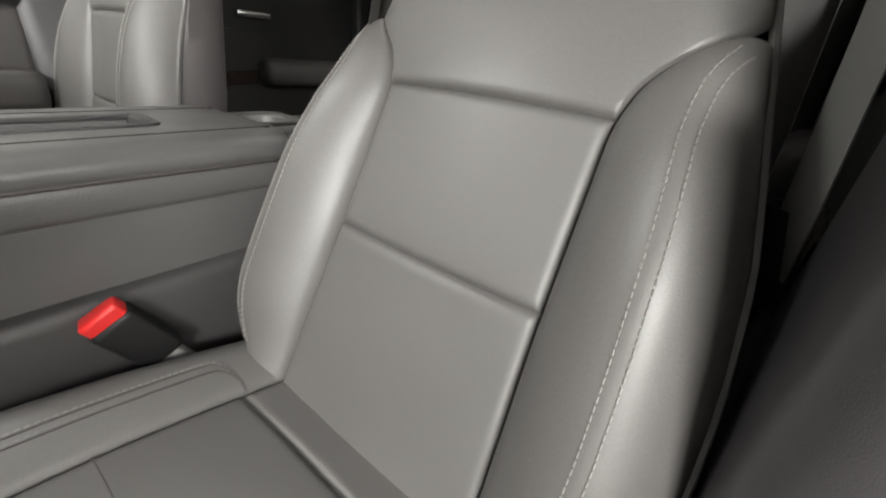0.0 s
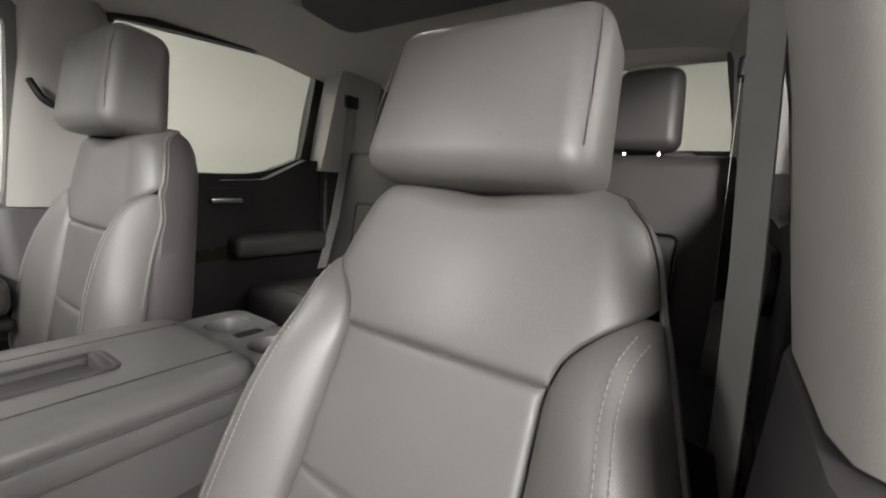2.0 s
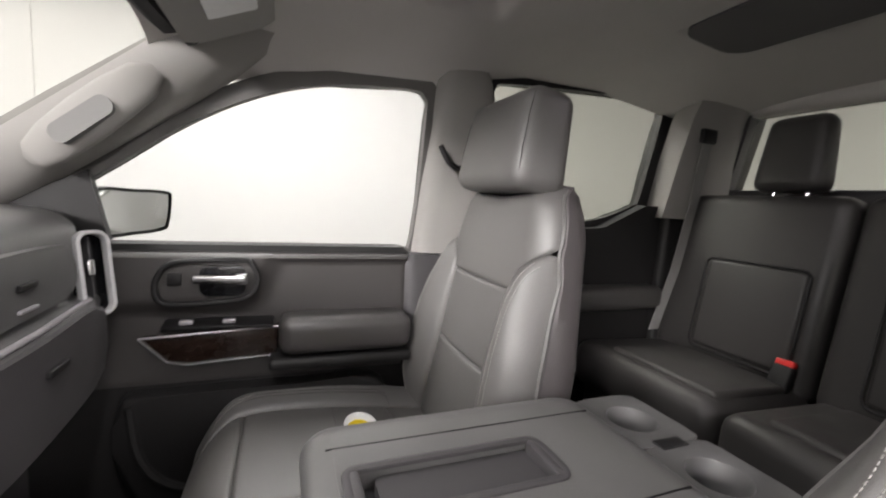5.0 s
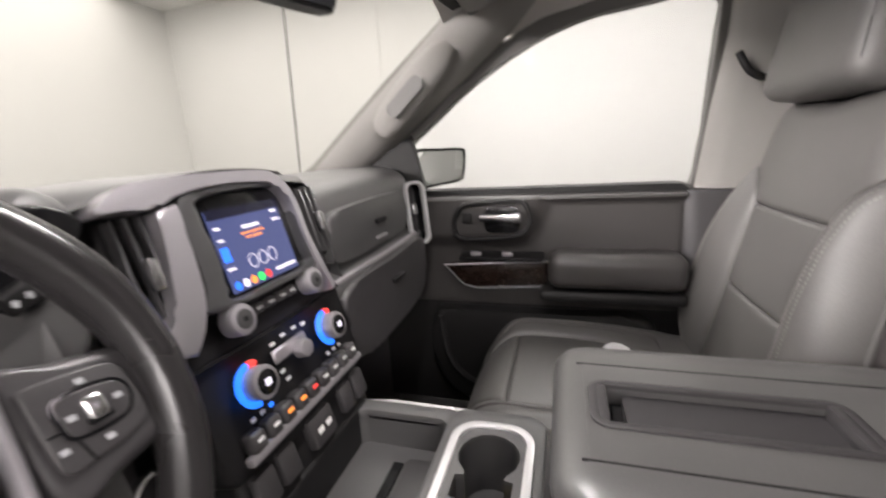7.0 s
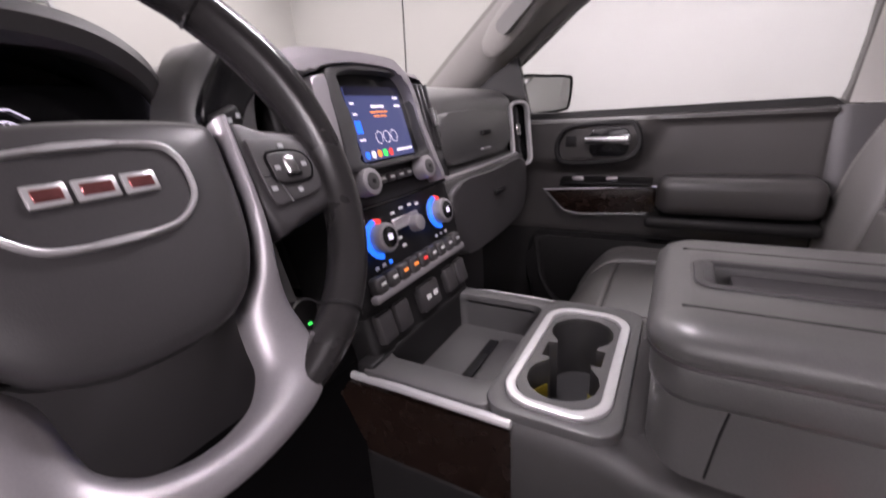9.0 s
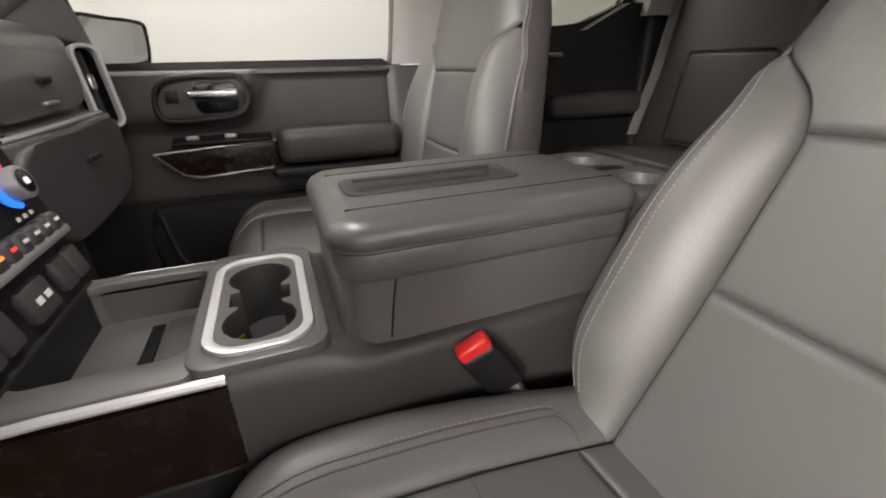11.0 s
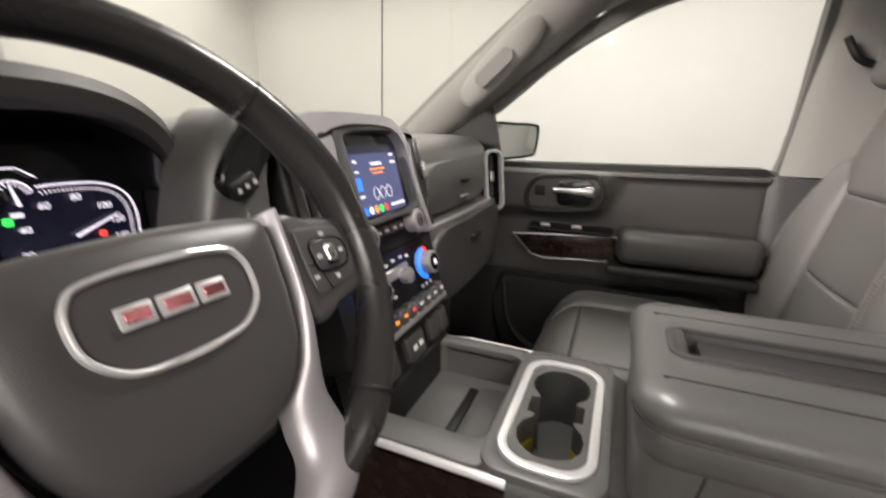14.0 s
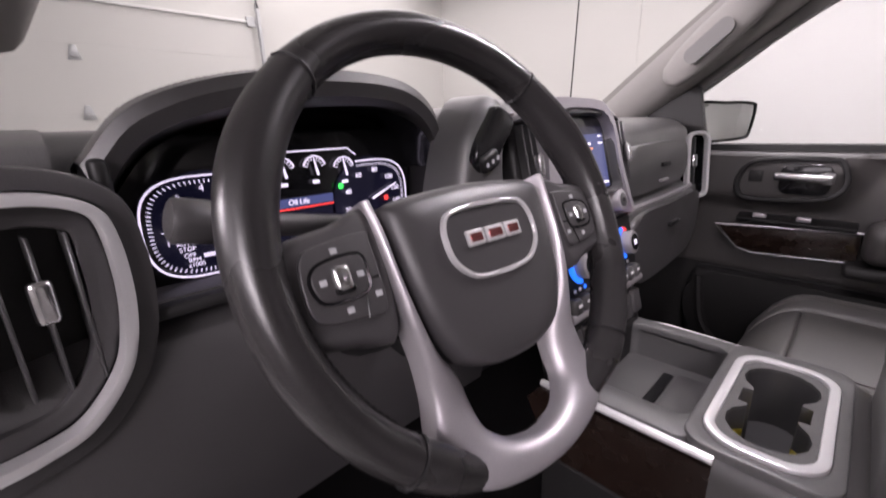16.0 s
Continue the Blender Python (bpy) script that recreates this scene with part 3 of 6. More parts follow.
def front_door():
    d = tagged(new("door_1"), "closed passenger front door with black trim and chrome handle", "car door", kind="structure")
    fw = smooth_closed(FRONT_WIN, 3)
    T = Matrix.Translation
    part("window_frame", ring(offset_poly(fw, 0.045), fw, 0.045, T((0.79, 0, 0)) @ YZ, 0.012), FRAME_TRIM, d)
    part("pane", slab(fw, 0.004, T((0.815, 0, 0)) @ YZ), GLASS, d).visible_shadow = False
    part("mirror_sail", slab([(0.525, 0.775), (0.72, 0.775), (0.72, 0.85), (0.56, 0.935)], 0.03, T((0.772, 0, 0)) @ YZ, 0.006), DOOR_LOWER, d)
    part("door_panel", slab([(0.68, 0.08), (0.68, 0.772), (-0.165, 0.776), (-0.20, 0.75), (-0.20, 0.35), (-0.12, 0.08)], 0.07, T((0.745, 0, 0)) @ YZ, 0.0), DOOR_LOWER, d)
    def ease(v, a, b):
        k = min(1, max(0, (v - a) / (b - a)))
        return k * k * (3 - 2 * k)
    # padded upper door: a shoulder below the glass, a raised pod round the handle, a hollow behind and below it
    ny, nz, rows = 80, 44, []
    for b in range(nz + 1):
        z = 0.42 + 0.340 * b / nz
        row = []
        for a in range(ny + 1):
            y = -0.186 + 0.806 * a / ny
            pod = ease(y + 0.45 * (z - 0.70), 0.150, 0.225) * ease(z, 0.600, 0.648)
            up = max(ease(z, 0.728, 0.752), pod)
            edge = min((y + 0.186) / 0.016, (0.62 - y) / 0.016, (z - 0.42) / 0.02, (0.760 - z) / 0.014, 1)
            row.append(Vector((0.752 - (0.010 + 0.024 * up) * math.sin(max(edge, 0) * math.pi / 2), y, z)))
        rows.append(row)
    part("upper_pad", loft(rows, closed=False), DOOR_PAD, d)
    bez = smooth_closed([(0.424, 0.69), (0.40, 0.73), (0.35, 0.742), (0.25, 0.745), (0.222, 0.738), (0.205, 0.69), (0.225, 0.652), (0.28, 0.638), (0.39, 0.634), (0.42, 0.65)], 3)
    part("handle_bezel", ring(offset_poly(bez, 0.004), offset_poly(bez, -0.008), 0.016, T((0.718, 0, 0)) @ YZ @ Matrix.Diagonal((1, 1, -1, 1)), 0.004), DARK, d)
    part("handle_cup", slab(rounded(0.10, 0.075, 0.02, 4, 0.285, 0.69), 0.006, T((0.7185, 0, 0)) @ YZ @ Matrix.Diagonal((1, 1, -1, 1)), 0.002), GLOSS, d)
    h = part("door_handle", rbox((0.016, 0.115, 0.02), (0.692, 0.288, 0.699), 0.006, 3), CHROME, d, "chrome pull handle")
    part("handle_root", rbox((0.024, 0.03, 0.03), (0.704, 0.243, 0.698), 0.006, 3), CHROME, h)
    part("lock_button", rbox((0.006, 0.03, 0.03), (0.714, 0.385, 0.695), 0.006, 2), DARK, d)
    trim = [(0.45, 0.556), (0.16, 0.572), (0.16, 0.505), (0.36, 0.492), (0.40, 0.50)]
    part("trim_strip", slab(trim, 0.03, T((0.735, 0, 0)) @ YZ @ Matrix.Diagonal((1, 1, -1, 1)), 0.006), WOOD, d, "dark wood trim strip")
    part("trim_bead", tube([(0.700, 0.455, 0.560), (0.700, 0.155, 0.576)], 0.0026, n=6), SILVER, d)
    part("trim_bead", tube([(0.700, 0.455, 0.558), (0.703, 0.40, 0.50), (0.703, 0.36, 0.490), (0.703, 0.155, 0.502)], 0.0022, n=6), DARK_SATIN, d)
    part("armrest", rbox((0.11, 0.335, 0.095), (0.695, -0.01, 0.56), 0.03, 5, (0, 0, 0)), DOOR_PAD, d, "padded leather armrest")
    part("pull_cup", rbox((0.10, 0.36, 0.03), (0.70, 0.00, 0.49), 0.012, 3), DOOR_LOWER, d)
    part("switch_plate", rbox((0.05, 0.24, 0.012), (0.715, 0.29, 0.585), 0.005, 2, (0, -12, 0)), DARK, d)
    for y in (0.27, 0.36):
        part("window_switch", rbox((0.016, 0.03, 0.012), (0.705, y, 0.594), 0.004, 2), SILVER, d)
    part("map_pocket", slab(smooth_closed([(0.50, 0.40), (0.40, 0.42), (0.10, 0.42), (-0.12, 0.40), (-0.10, 0.12), (0.30, 0.10), (0.48, 0.18)], 4), 0.05, T((0.746, 0, 0)) @ YZ @ Matrix.Diagonal((1, 1, -1, 1)), 0.02, 4), DOOR_LOWER, d)
    part("pocket_rib", tube(smooth_open([(0.700, 0.475, 0.40), (0.697, 0.455, 0.27), (0.697, 0.40, 0.20), (0.697, 0.30, 0.16)], 6), 0.012, n=8), DOOR_LOWER, d)


front_door()


def side_mirror():
    t = thing("side_mirror", "black exterior door mirror with clear glass", "side mirror", pose(1.01, 0.5425, 0.830, 0, 0, -27.6))
    o = smooth_closed([(-0.125, -0.05), (-0.125, 0.05), (0.0, 0.056), (0.105, 0.054), (0.124, 0.04), (0.112, -0.035), (0.09, -0.05), (0.0, -0.055)], 5)
    part("housing", ring(offset_poly(o, 0.008), offset_poly(o, -0.001), 0.03, Matrix.Translation((0, 0.02, 0)) @ XZ, 0.003), GLOSS, t)
    part("shell", slab(offset_poly(o, 0.004), 0.07, Matrix.Translation((0, 0.018, 0)) @ XZ @ Matrix.Diagonal((1, 1, -1, 1)), 0.025, 4), GLOSS, t)
    part("mirror_glass", slab(o, 0.004, Matrix.Translation((0, -0.002, 0)) @ XZ, 0.001), MIRROR, t)
    part("arm", rbox((0.16, 0.05, 0.04), (-0.16, 0.05, -0.05), 0.012), PLASTIC, t)


side_mirror()


def headliner():
    def z(x, y):
        e = abs(x) / 0.76
        base = 1.385 - 0.06 * e ** 4 - lerp(y, [(-1.4, 0.0), (-0.55, 0.005), (-0.25, 0.07), (0.1, 0.09), (0.42, 0.06)]) * max(0, (abs(x) - 0.60) / 0.20) ** 2
        front = max(0, (y - 0.02) / 0.40)
        rear = max(0, (-0.85 - y) / 0.55)
        base -= 0.13 * front ** 1.6 + 0.085 * rear ** 1.2
        # shallow well of the roof shade
        d = max(abs(x) - 0.585, abs(y + 0.125) - 0.215)
        k = min(1, max(0, (d + 0.035) / 0.04))
        base += 0.046 * (1 - k * k * (3 - 2 * k))
        # lower rear section behind the lamps
        if -0.985 < y < -0.79 and abs(x) < 0.44:
            base += 0.012
        return base
    bm = bmesh.new()
    nx, ny = 120, 150
    rows = [[bm.verts.new((-0.80 + 1.60 * i / nx, (y := 0.42 - 1.80 * j / ny), z(-0.80 + 1.60 * i / nx, y))) for i in range(nx + 1)] for j in range(ny + 1)]
    for a, b in zip(rows, rows[1:]):
        for i in range(nx):
            bm.faces.new((a[i], a[i + 1], b[i + 1], b[i]))
    structure("ceiling_headliner", bm, HEADLINER, "grey cloth headliner with a shallow roof well", "headliner")
    structure("ceiling_roof", rbox((1.66, 1.95, 0.06), (0, -0.50, 1.485), 0.02), WHITE, "painted roof skin over the cab", "roof")
    # dark sheet that stands in for the shaded recess across the rear of the roof
    structure("trim_recess_shade", slab(rounded(0.95, 0.22, 0.06), 0.012, pose(-0.02, -0.893, 1.367, 6, 0, 0), 0.004), ROOF_RECESS_SHADE, "dark sheet for the shaded roof recess behind the lamps", "trim")


headliner()


def dome_lamp():
    t = thing("dome_lamp", "twin rear reading lamps glowing in the headliner", "lamp", pose(0.012, -0.733, 1.372))
    part("bezel", slab(rounded(0.19, 0.06, 0.02), 0.012, pose(0, 0, 0) @ Matrix.Diagonal((1, 1, -1, 1)), 0.004), GREY, t)
    for x in (-0.052, 0.052):
        part("lens", slab(rounded(0.050, 0.026, 0.009), 0.015, pose(x, 0, 0) @ Matrix.Diagonal((1, 1, -1, 1)), 0.004), LAMP_GLOW, t, "lit white lens")


dome_lamp()
for x in (-0.040, 0.064):
    area("dome_light", pose(x, -0.733, 1.352), 0.050, 0.026, 0.15, (1, 0.90, 0.97))


def overhead_console():
    t = thing("overhead_console", "grey overhead console with map lamps", "overhead console", pose(0.03, 0.24, 1.318, -14))
    D = Matrix.Diagonal((1, 1, -1, 1))
    part("body", slab(rounded(0.26, 0.27, 0.05), 0.03, D, 0.012, 3), GREY, t)
    part("inset", slab(rounded(0.20, 0.20, 0.03), 0.034, D, 0.004), SILVER, t)
    part("bin_door", slab(rounded(0.16, 0.07, 0.015, 4, 0, -0.02), 0.038, D, 0.004), GREY, t)
    for x in (-0.055, 0.055):
        part("lens", slab(rounded(0.055, 0.035, 0.012, 4, x, 0.06), 0.039, D, 0.003), LAMP_GLOW, t, "lit map lamp lens")


overhead_console()
for x in (-0.055, 0.055):
    area("map_light", pose(0.03, 0.24, 1.318, -14) @ pose(x, 0.06, -0.044), 0.055, 0.035, 1.9, (1, 0.975, 0.985))


def sun_visor(cx, name_label):
    t = thing("sun_visor", name_label, "sun visor", pose(cx, 0.27, 1.262, -24), "sun visors")
    D = Matrix.Diagonal((1, 1, -1, 1))
    part("pad", slab(rounded(0.42, 0.19, 0.03), 0.022, D, 0.008, 3), GREY, t)
    part("vanity_cover", slab(rounded(0.13, 0.095, 0.008, 3, 0.03 if cx > 0 else -0.03, -0.015), 0.025, D, 0.002), WHITE, t, "white label on the visor")
    part("pivot", rbox((0.03, 0.03, 0.03), (0.21 if cx > 0 else -0.21, 0.08, -0.005), 0.01), DARK, t)


sun_visor(0.46, "grey cloth sun visor folded up, with white label")
sun_visor(-0.46, "grey cloth sun visor folded up on the driver side")


def windscreen():
    w = tagged(new("window_1"), "clear windscreen of the truck", "windscreen", kind="structure")
    bm = bmesh.new()
    n = 16
    lo, hi = [], []
    for i in range(n + 1):
        x = -0.74 + 1.48 * i / n
        k = 1 - (x / 0.74) ** 2
        lo.append(bm.verts.new((x, 0.92 + 0.16 * k, 0.80)))
        hi.append(bm.verts.new((x * 0.95, 0.385 + 0.06 * k, 1.245 + 0.03 * k)))
    for i in range(n):
        bm.faces.new((lo[i], lo[i + 1], hi[i + 1], hi[i]))
    part("pane", bm, WINDSCREEN, w).visible_shadow = False
    pts = [(-0.70 + 1.40 * i / n, 0.385 + 0.06 * (1 - (2 * i / n - 1) ** 2), 1.25 + 0.03 * (1 - (2 * i / n - 1) ** 2)) for i in range(n + 1)]
    part("header", tube(pts, 0.028, n=8), DARK, w)


windscreen()


def interior_mirror():
    t = thing("rear_view_mirror", "black interior rear-view mirror on the windscreen", "mirror", look((0.035, 0.47, 1.128), (-0.25, -0.5, 1.06)) @ pose(0, 0, 0, 0, 180, 0))
    o = smooth_closed([(-0.13, -0.03), (-0.125, 0.035), (0, 0.042), (0.125, 0.035), (0.13, -0.03), (0.11, -0.04), (0, -0.042), (-0.11, -0.04)], 4)
    part("housing", slab(o, 0.03, pose(0, 0, -0.03), 0.006), DARK, t)
    part("mirror_glass", slab(offset_poly(o, -0.006), 0.003, pose(0, 0, 0.001), 0.001), GLOSS, t)
    part("stem", tube([(0, 0.02, -0.03), (0.01, 0.05, -0.06), (0.01, 0.07, -0.09)], 0.012), DARK, t)
    part("sensor_pod", rbox((0.09, 0.07, 0.05), (-0.02, 0.02, -0.07), 0.015), DARK, t)


interior_mirror()


def antenna():
    structure("wall_bonnet", rbox((1.90, 1.35, 0.36), (0, 1.69, 0.50), 0.09, 4), WHITE, "plain bonnet and fenders ahead of the windscreen", "bonnet")
    t = thing("antenna", "thin black whip antenna on the front fender", "antenna", pose(0.86, 1.02, 0.66, 2, 0, 0))
    part("mast", tube([(0, 0, 0), (0, 0, 1.1)], 0.0025, n=6), DARK, t)
    part("foot", disc(0.015, 0.03, pose(0, 0, -0.02), 12, 0.004), DARK, t)


antenna()

HOOD = material("hood_vinyl", (0.034, 0.032, 0.033), 0.42, scale=600, bump=0.3, voronoi=True, vary=0.12, coat=0.4)
HUBMAT = material("hub_vinyl", (0.050, 0.047, 0.049), 0.42, scale=700, bump=0.1, voronoi=True, vary=0.1)
STEER = material("wheel_leather", (0.022, 0.0205, 0.021), 0.27, scale=500, bump=0.10, voronoi=True, vary=0.15)
BADGE = material("badge_metal", (0.55, 0.20, 0.20), 0.25, 0.9, scale=120, vary=0.4)
PRINT = material("switch_print", (0.45, 0.45, 0.47), 0.5)

# ---- seats ----
BACK_W = [(-0.06, 0.165), (-0.02, 0.205), (0.01, 0.238), (0.04, 0.266), (0.08, 0.282), (0.12, 0.288), (0.2, 0.284), (0.3, 0.271), (0.4, 0.245), (0.5, 0.218), (0.56, 0.203), (0.60, 0.180), (0.625, 0.150)]
BACK_IN = [(0, 0.150), (0.2, 0.140), (0.40, 0.136), (0.45, 0.162), (0.485, 0.218), (0.60, 0.225)]
CUSH_W = [(0, 0.265), (0.15, 0.285), (0.33, 0.302), (0.42, 0.290), (0.48, 0.255), (0.52, 0.19)]
CUSH_IN = [(0, 0.150), (0.2, 0.160), (0.36, 0.165), (0.44, 0.15), (0.50, 0.10)]
SEAM_LOW, SEAM_TOP, TOP = 0.213, 0.395, 0.625


def front_seat(cx, yb, zb, recline, label):
    t = thing("front_seat", label, "car seat", pose(cx, 0, 0), "front seats")
    r = radians(recline)
    U, N = Vector((0, -math.sin(r), math.cos(r))), Vector((0, math.cos(r), math.sin(r)))
    O = Vector((0, yb, zb))

    def back(x, h, n):
        return O + Vector((x, 0, 0)) + U * h + N * n

    def depth(x, h):
        inn, out = curve(h, BACK_IN), curve(h, BACK_W)
        n = -0.030 * max(0, (h - 0.575) / 0.05) ** 2 - 0.006 * max(0, (h - 0.42) / 0.15)
        n += 0.010 * max(0, 1 - (x / inn) ** 2)
        edge = abs(x) / max(out, 0.01)
        if edge > 0.72:
            n -= 0.032 * min((edge - 0.72) / 0.28, 1) ** 2 * min(max((h - 0.43) / 0.05, 0), 1)
        if abs(x) > inn:
            k = (abs(x) - inn) / max(out - inn, 0.01)
            rise = 0.052 * curve(h, [(0, 0.5), (0.08, 1), (0.28, 1), (0.36, 0.8), (0.42, 0.45), (0.48, 0.12), (0.53, 0)])
            n += rise * math.sin(min(k, 1) * 2.45) ** 0.8 - 0.050 * max(0, (k - 0.5) / 0.5) ** 2 * (1 - min(max((h - 0.43) / 0.05, 0), 1))
        return n

    def centre(h0, h1):
        def g(u, v):
            h = h0 + (h1 - h0) * v
            x = (2 * u - 1) * min(curve(h, BACK_IN), curve(h, BACK_W))
            # the yoke dips under the head restraint
            dip = 0.024 * max(0, (h - 0.53) / 0.095) * max(0, 1 - (x / 0.12) ** 2) ** 2
            return back(x, h - dip, depth(x, h))
        return lambda u, v: (g(u, v), N)

    def bolster(s):
        def g(u, v):
            h = -0.05 + 0.535 * v
            b = curve(h, BACK_W)
            a = min(curve(h, BACK_IN), b - 0.012)
            tuck = max(0, (h - 0.42) / 0.065) ** 2
            x = s * (a + (b - a) * (u if s > 0 else 1 - u))
            return back(x, h, depth(x, h) - 0.003 * tuck)
        return lambda u, v: (g(u, v), N)

    rest = part("backrest", patch(centre(SEAM_TOP, TOP), 2, 2), LEATHER, t, "smooth leather yoke")
    part("insert_panel", patch(centre(SEAM_LOW, SEAM_TOP), 2, 1), LEATHER_PERF, rest)
    part("insert_panel", patch(centre(-0.06, SEAM_LOW), 2, 1), LEATHER_PERF, rest)
    for s in (1, -1):
        part("side_bolster", patch(bolster(s), 1, 2, sides=(1, 1, 0, 1) if s > 0 else (1, 1, 0, 1)), LEATHER, rest)
        for off in (0.0, 0.012):
            line = [back(s * (x := curve(h, BACK_IN) + (curve(h, BACK_W) - curve(h, BACK_IN)) * 0.52 + off), h, depth(x, h) + 0.0006) for h in (0.02 + 0.44 * i / 40 for i in range(41))]
            part("stitching", stitches(line), THREAD, rest)
        line = [back(s * (curve(h, BACK_W) + 0.001), h, depth(curve(h, BACK_W), h) - 0.010) for h in (0.0 + 0.620 * i / 50 for i in range(51))]
        part("piping", tube(line, 0.0042, n=6), LEATHER, rest)

    # shell: sides and back
    outline = [(-curve(h, BACK_W), h) for h in (0.0 + TOP * i / 30 for i in range(31))]
    outline += [(x, TOP - 0.024 * max(0, 1 - (x / 0.12) ** 2) ** 2) for x in (-0.150 + 0.30 * i / 10 for i in range(1, 10))]
    outline += [(-x, h) for x, h in outline[:31][::-1]]
    rows = []
    for k, (n, inset) in enumerate(((None, 0), (-0.045, -0.006), (-0.075, -0.002), (-0.105, 0.008), (-0.128, 0.03), (-0.136, 0.06))):
        row = []
        for x, h in outline:
            sc = 1 - inset / 0.27
            top = 1 - inset / 0.6 if h > 0.3 else 1
            row.append(back(x * (sc if n is not None else 0.985), h * top, depth(x, h) - 0.009 if n is None else min(n, depth(x, h) - 0.016)))
        rows.append(row)
    bm = loft(rows, closed=False)
    bm.verts.ensure_lookup_table()
    bm.faces.new([bm.verts[len(rows[0]) * (len(rows) - 1) + i] for i in range(len(rows[0]))])
    part("back_shell", bm, SEAT_SHELL, t)

    # head restraint
    hr = rbox((0.312, 0.130, 0.214), (0, 0, 0), 0.034, 6, taper=(0.92, 0.84))
    for v in hr.verts:
        if v.co.y > 0:
            v.co.y += 0.014 * (1 - (v.co.x / 0.16) ** 2) * (1 - (v.co.z / 0.11) ** 2)
    m = Matrix.Translation(back(0.012 * (-1 if cx > 0 else 1), 0.706, 0.002)) @ pose(0, 0, 0, recline * 0.72)
    rest = part("head_restraint", hr, LEATHER, t, m=m)
    for s in (1, -1):
        part("seam", tube([(s * 0.140, 0.046, -0.092), (s * 0.1445, 0.0545, -0.07), (s * 0.144, 0.057, -0.02), (s * 0.139, 0.053, 0.05), (s * 0.133, 0.046, 0.086)], 0.0010, n=5), SEAT_SHELL, rest)
        part("post", tube([back(s * 0.07, 0.56, -0.05), back(s * 0.07, 0.66, -0.05)], 0.007, n=10), CHROME, t)
        part("post_collar", rbox((0.03, 0.03, 0.012), back(s * 0.07, 0.60, -0.05), 0.004), DARK, t)

    # cushion
    def cdepth(x, q):
        inn, out = curve(q, CUSH_IN), curve(q, CUSH_W)
        n = 0.012 * math.sin(min(max(q / 0.45, 0), 1) * math.pi) + 0.008 * max(0, 1 - (x / inn) ** 2) - 0.085 * max(0, (q - 0.40) / 0.10) ** 2.2
        if abs(x) > inn:
            k = (abs(x) - inn) / max(out - inn, 0.01)
            n += 0.032 * math.sin(min(k, 1) * 2.45) ** 0.8 * (1 - max(0, (q - 0.38) / 0.16)) - 0.055 * max(0, (k - 0.45) / 0.55) ** 2
        return n

    def cush(x, q, n):
        return Vector((x, yb + q + (0.035 if cx > 0 else 0), zb - (0.0 if cx > 0 else 0.012) + 0.06 * q + n))

    def cpanel(q0, q1):
        def g(u, v):
            q = q0 + (q1 - q0) * v
            x = (1 - 2 * u) * curve(q, CUSH_IN)
            return cush(x, q, cdepth(x, q))
        return lambda u, v: (g(u, v), Vector((0, 0, 1)))

    def cbolster(s):
        def g(u, v):
            q = -0.05 + 0.55 * v
            a, b = curve(q, CUSH_IN), curve(q, CUSH_W)
            x = s * (a + (b - a) * (1 - u if s > 0 else u))
            return cush(x, q, cdepth(x, q))
        return lambda u, v: (g(u, v), Vector((0, 0, 1)))

    seat = part("cushion", patch(cpanel(0.056, 0.40), 2, 2, sides=(1, 1, 1, 1)), LEATHER_PERF, t)
    part("rear_panel", patch(cpanel(-0.06, 0.056), 2, 1, sides=(1, 1, 0, 1)), LEATHER, seat, "smooth leather strip behind the insert")
    part("thigh_panel", patch(cpanel(0.40, 0.50), 2, 1, sides=(1, 1, 1, 0)), LEATHER, seat)
    part("insert_seam", tube([cush(-curve(0.20, CUSH_IN) * 0.98 + 2 * curve(0.20, CUSH_IN) * 0.98 * i / 24, 0.20, cdepth(-curve(0.20, CUSH_IN) + 2 * curve(0.20, CUSH_IN) * i / 24, 0.20) - 0.0002) for i in range(25)], 0.0012, n=5), SEAT_SHELL, seat)
    for s in (1, -1):
        part("side_bolster", patch(cbolster(s), 1, 2, sides=(1, 1, 0, 0)), LEATHER, seat)
        for off in (0.034, 0.044):
            line = [cush(s * (x := curve(q, CUSH_IN) + off), q, cdepth(x, q) + 0.0006) for q in (0.085 + 0.38 * i / 40 for i in range(41))]
            line = [cush(s * (x := curve(0.07, CUSH_IN) + off * math.sin(k)), 0.075 + (0.085 - 0.075 - 0.035) * math.cos(k), cdepth(x, 0.06) + 0.0008) for k in (math.pi / 2 * i / 8 for i in range(8))] + line
            part("bolster_seam", tube(line, 0.0011, n=5), SEAT_SHELL, seat)
            part("stitching", stitches([p + Vector((s * 0.004, 0, 0.0002)) for p in line]), THREAD, seat)
    outline = [(-curve(q, CUSH_W), q) for q in (0.5 * i / 24 for i in range(25))]
    outline += [(-0.19 + 0.38 * i / 8, 0.5) for i in range(1, 8)]
    outline += [(-x, q) for x, q in outline[:25][::-1]]
    rows = [[cush(x * k, q * k2, cdepth(x, q) - d) for x, q in outline] for d, k, k2 in ((0.003, 1, 1), (0.03, 1.01, 1.01), (0.07, 0.99, 0.995), (0.12, 0.94, 0.97))]
    part("valance", loft(rows, closed=False), LEATHER, t)
    part("base", rbox((0.44, 0.46, 0.16), (0, yb + 0.20, zb - 0.19), 0.02), PLASTIC, t)
    for s in (1, -1):
        part("rail", rbox((0.04, 0.50, 0.10 + zb - 0.33), (s * 0.18, yb + 0.20, 0.05 + (zb - 0.33) / 2), 0.006, 1), DARK, t)
    return t


front_seat(-0.425, -0.177, 0.33, 24, "black leather bucket seat with light stitching, reclined")
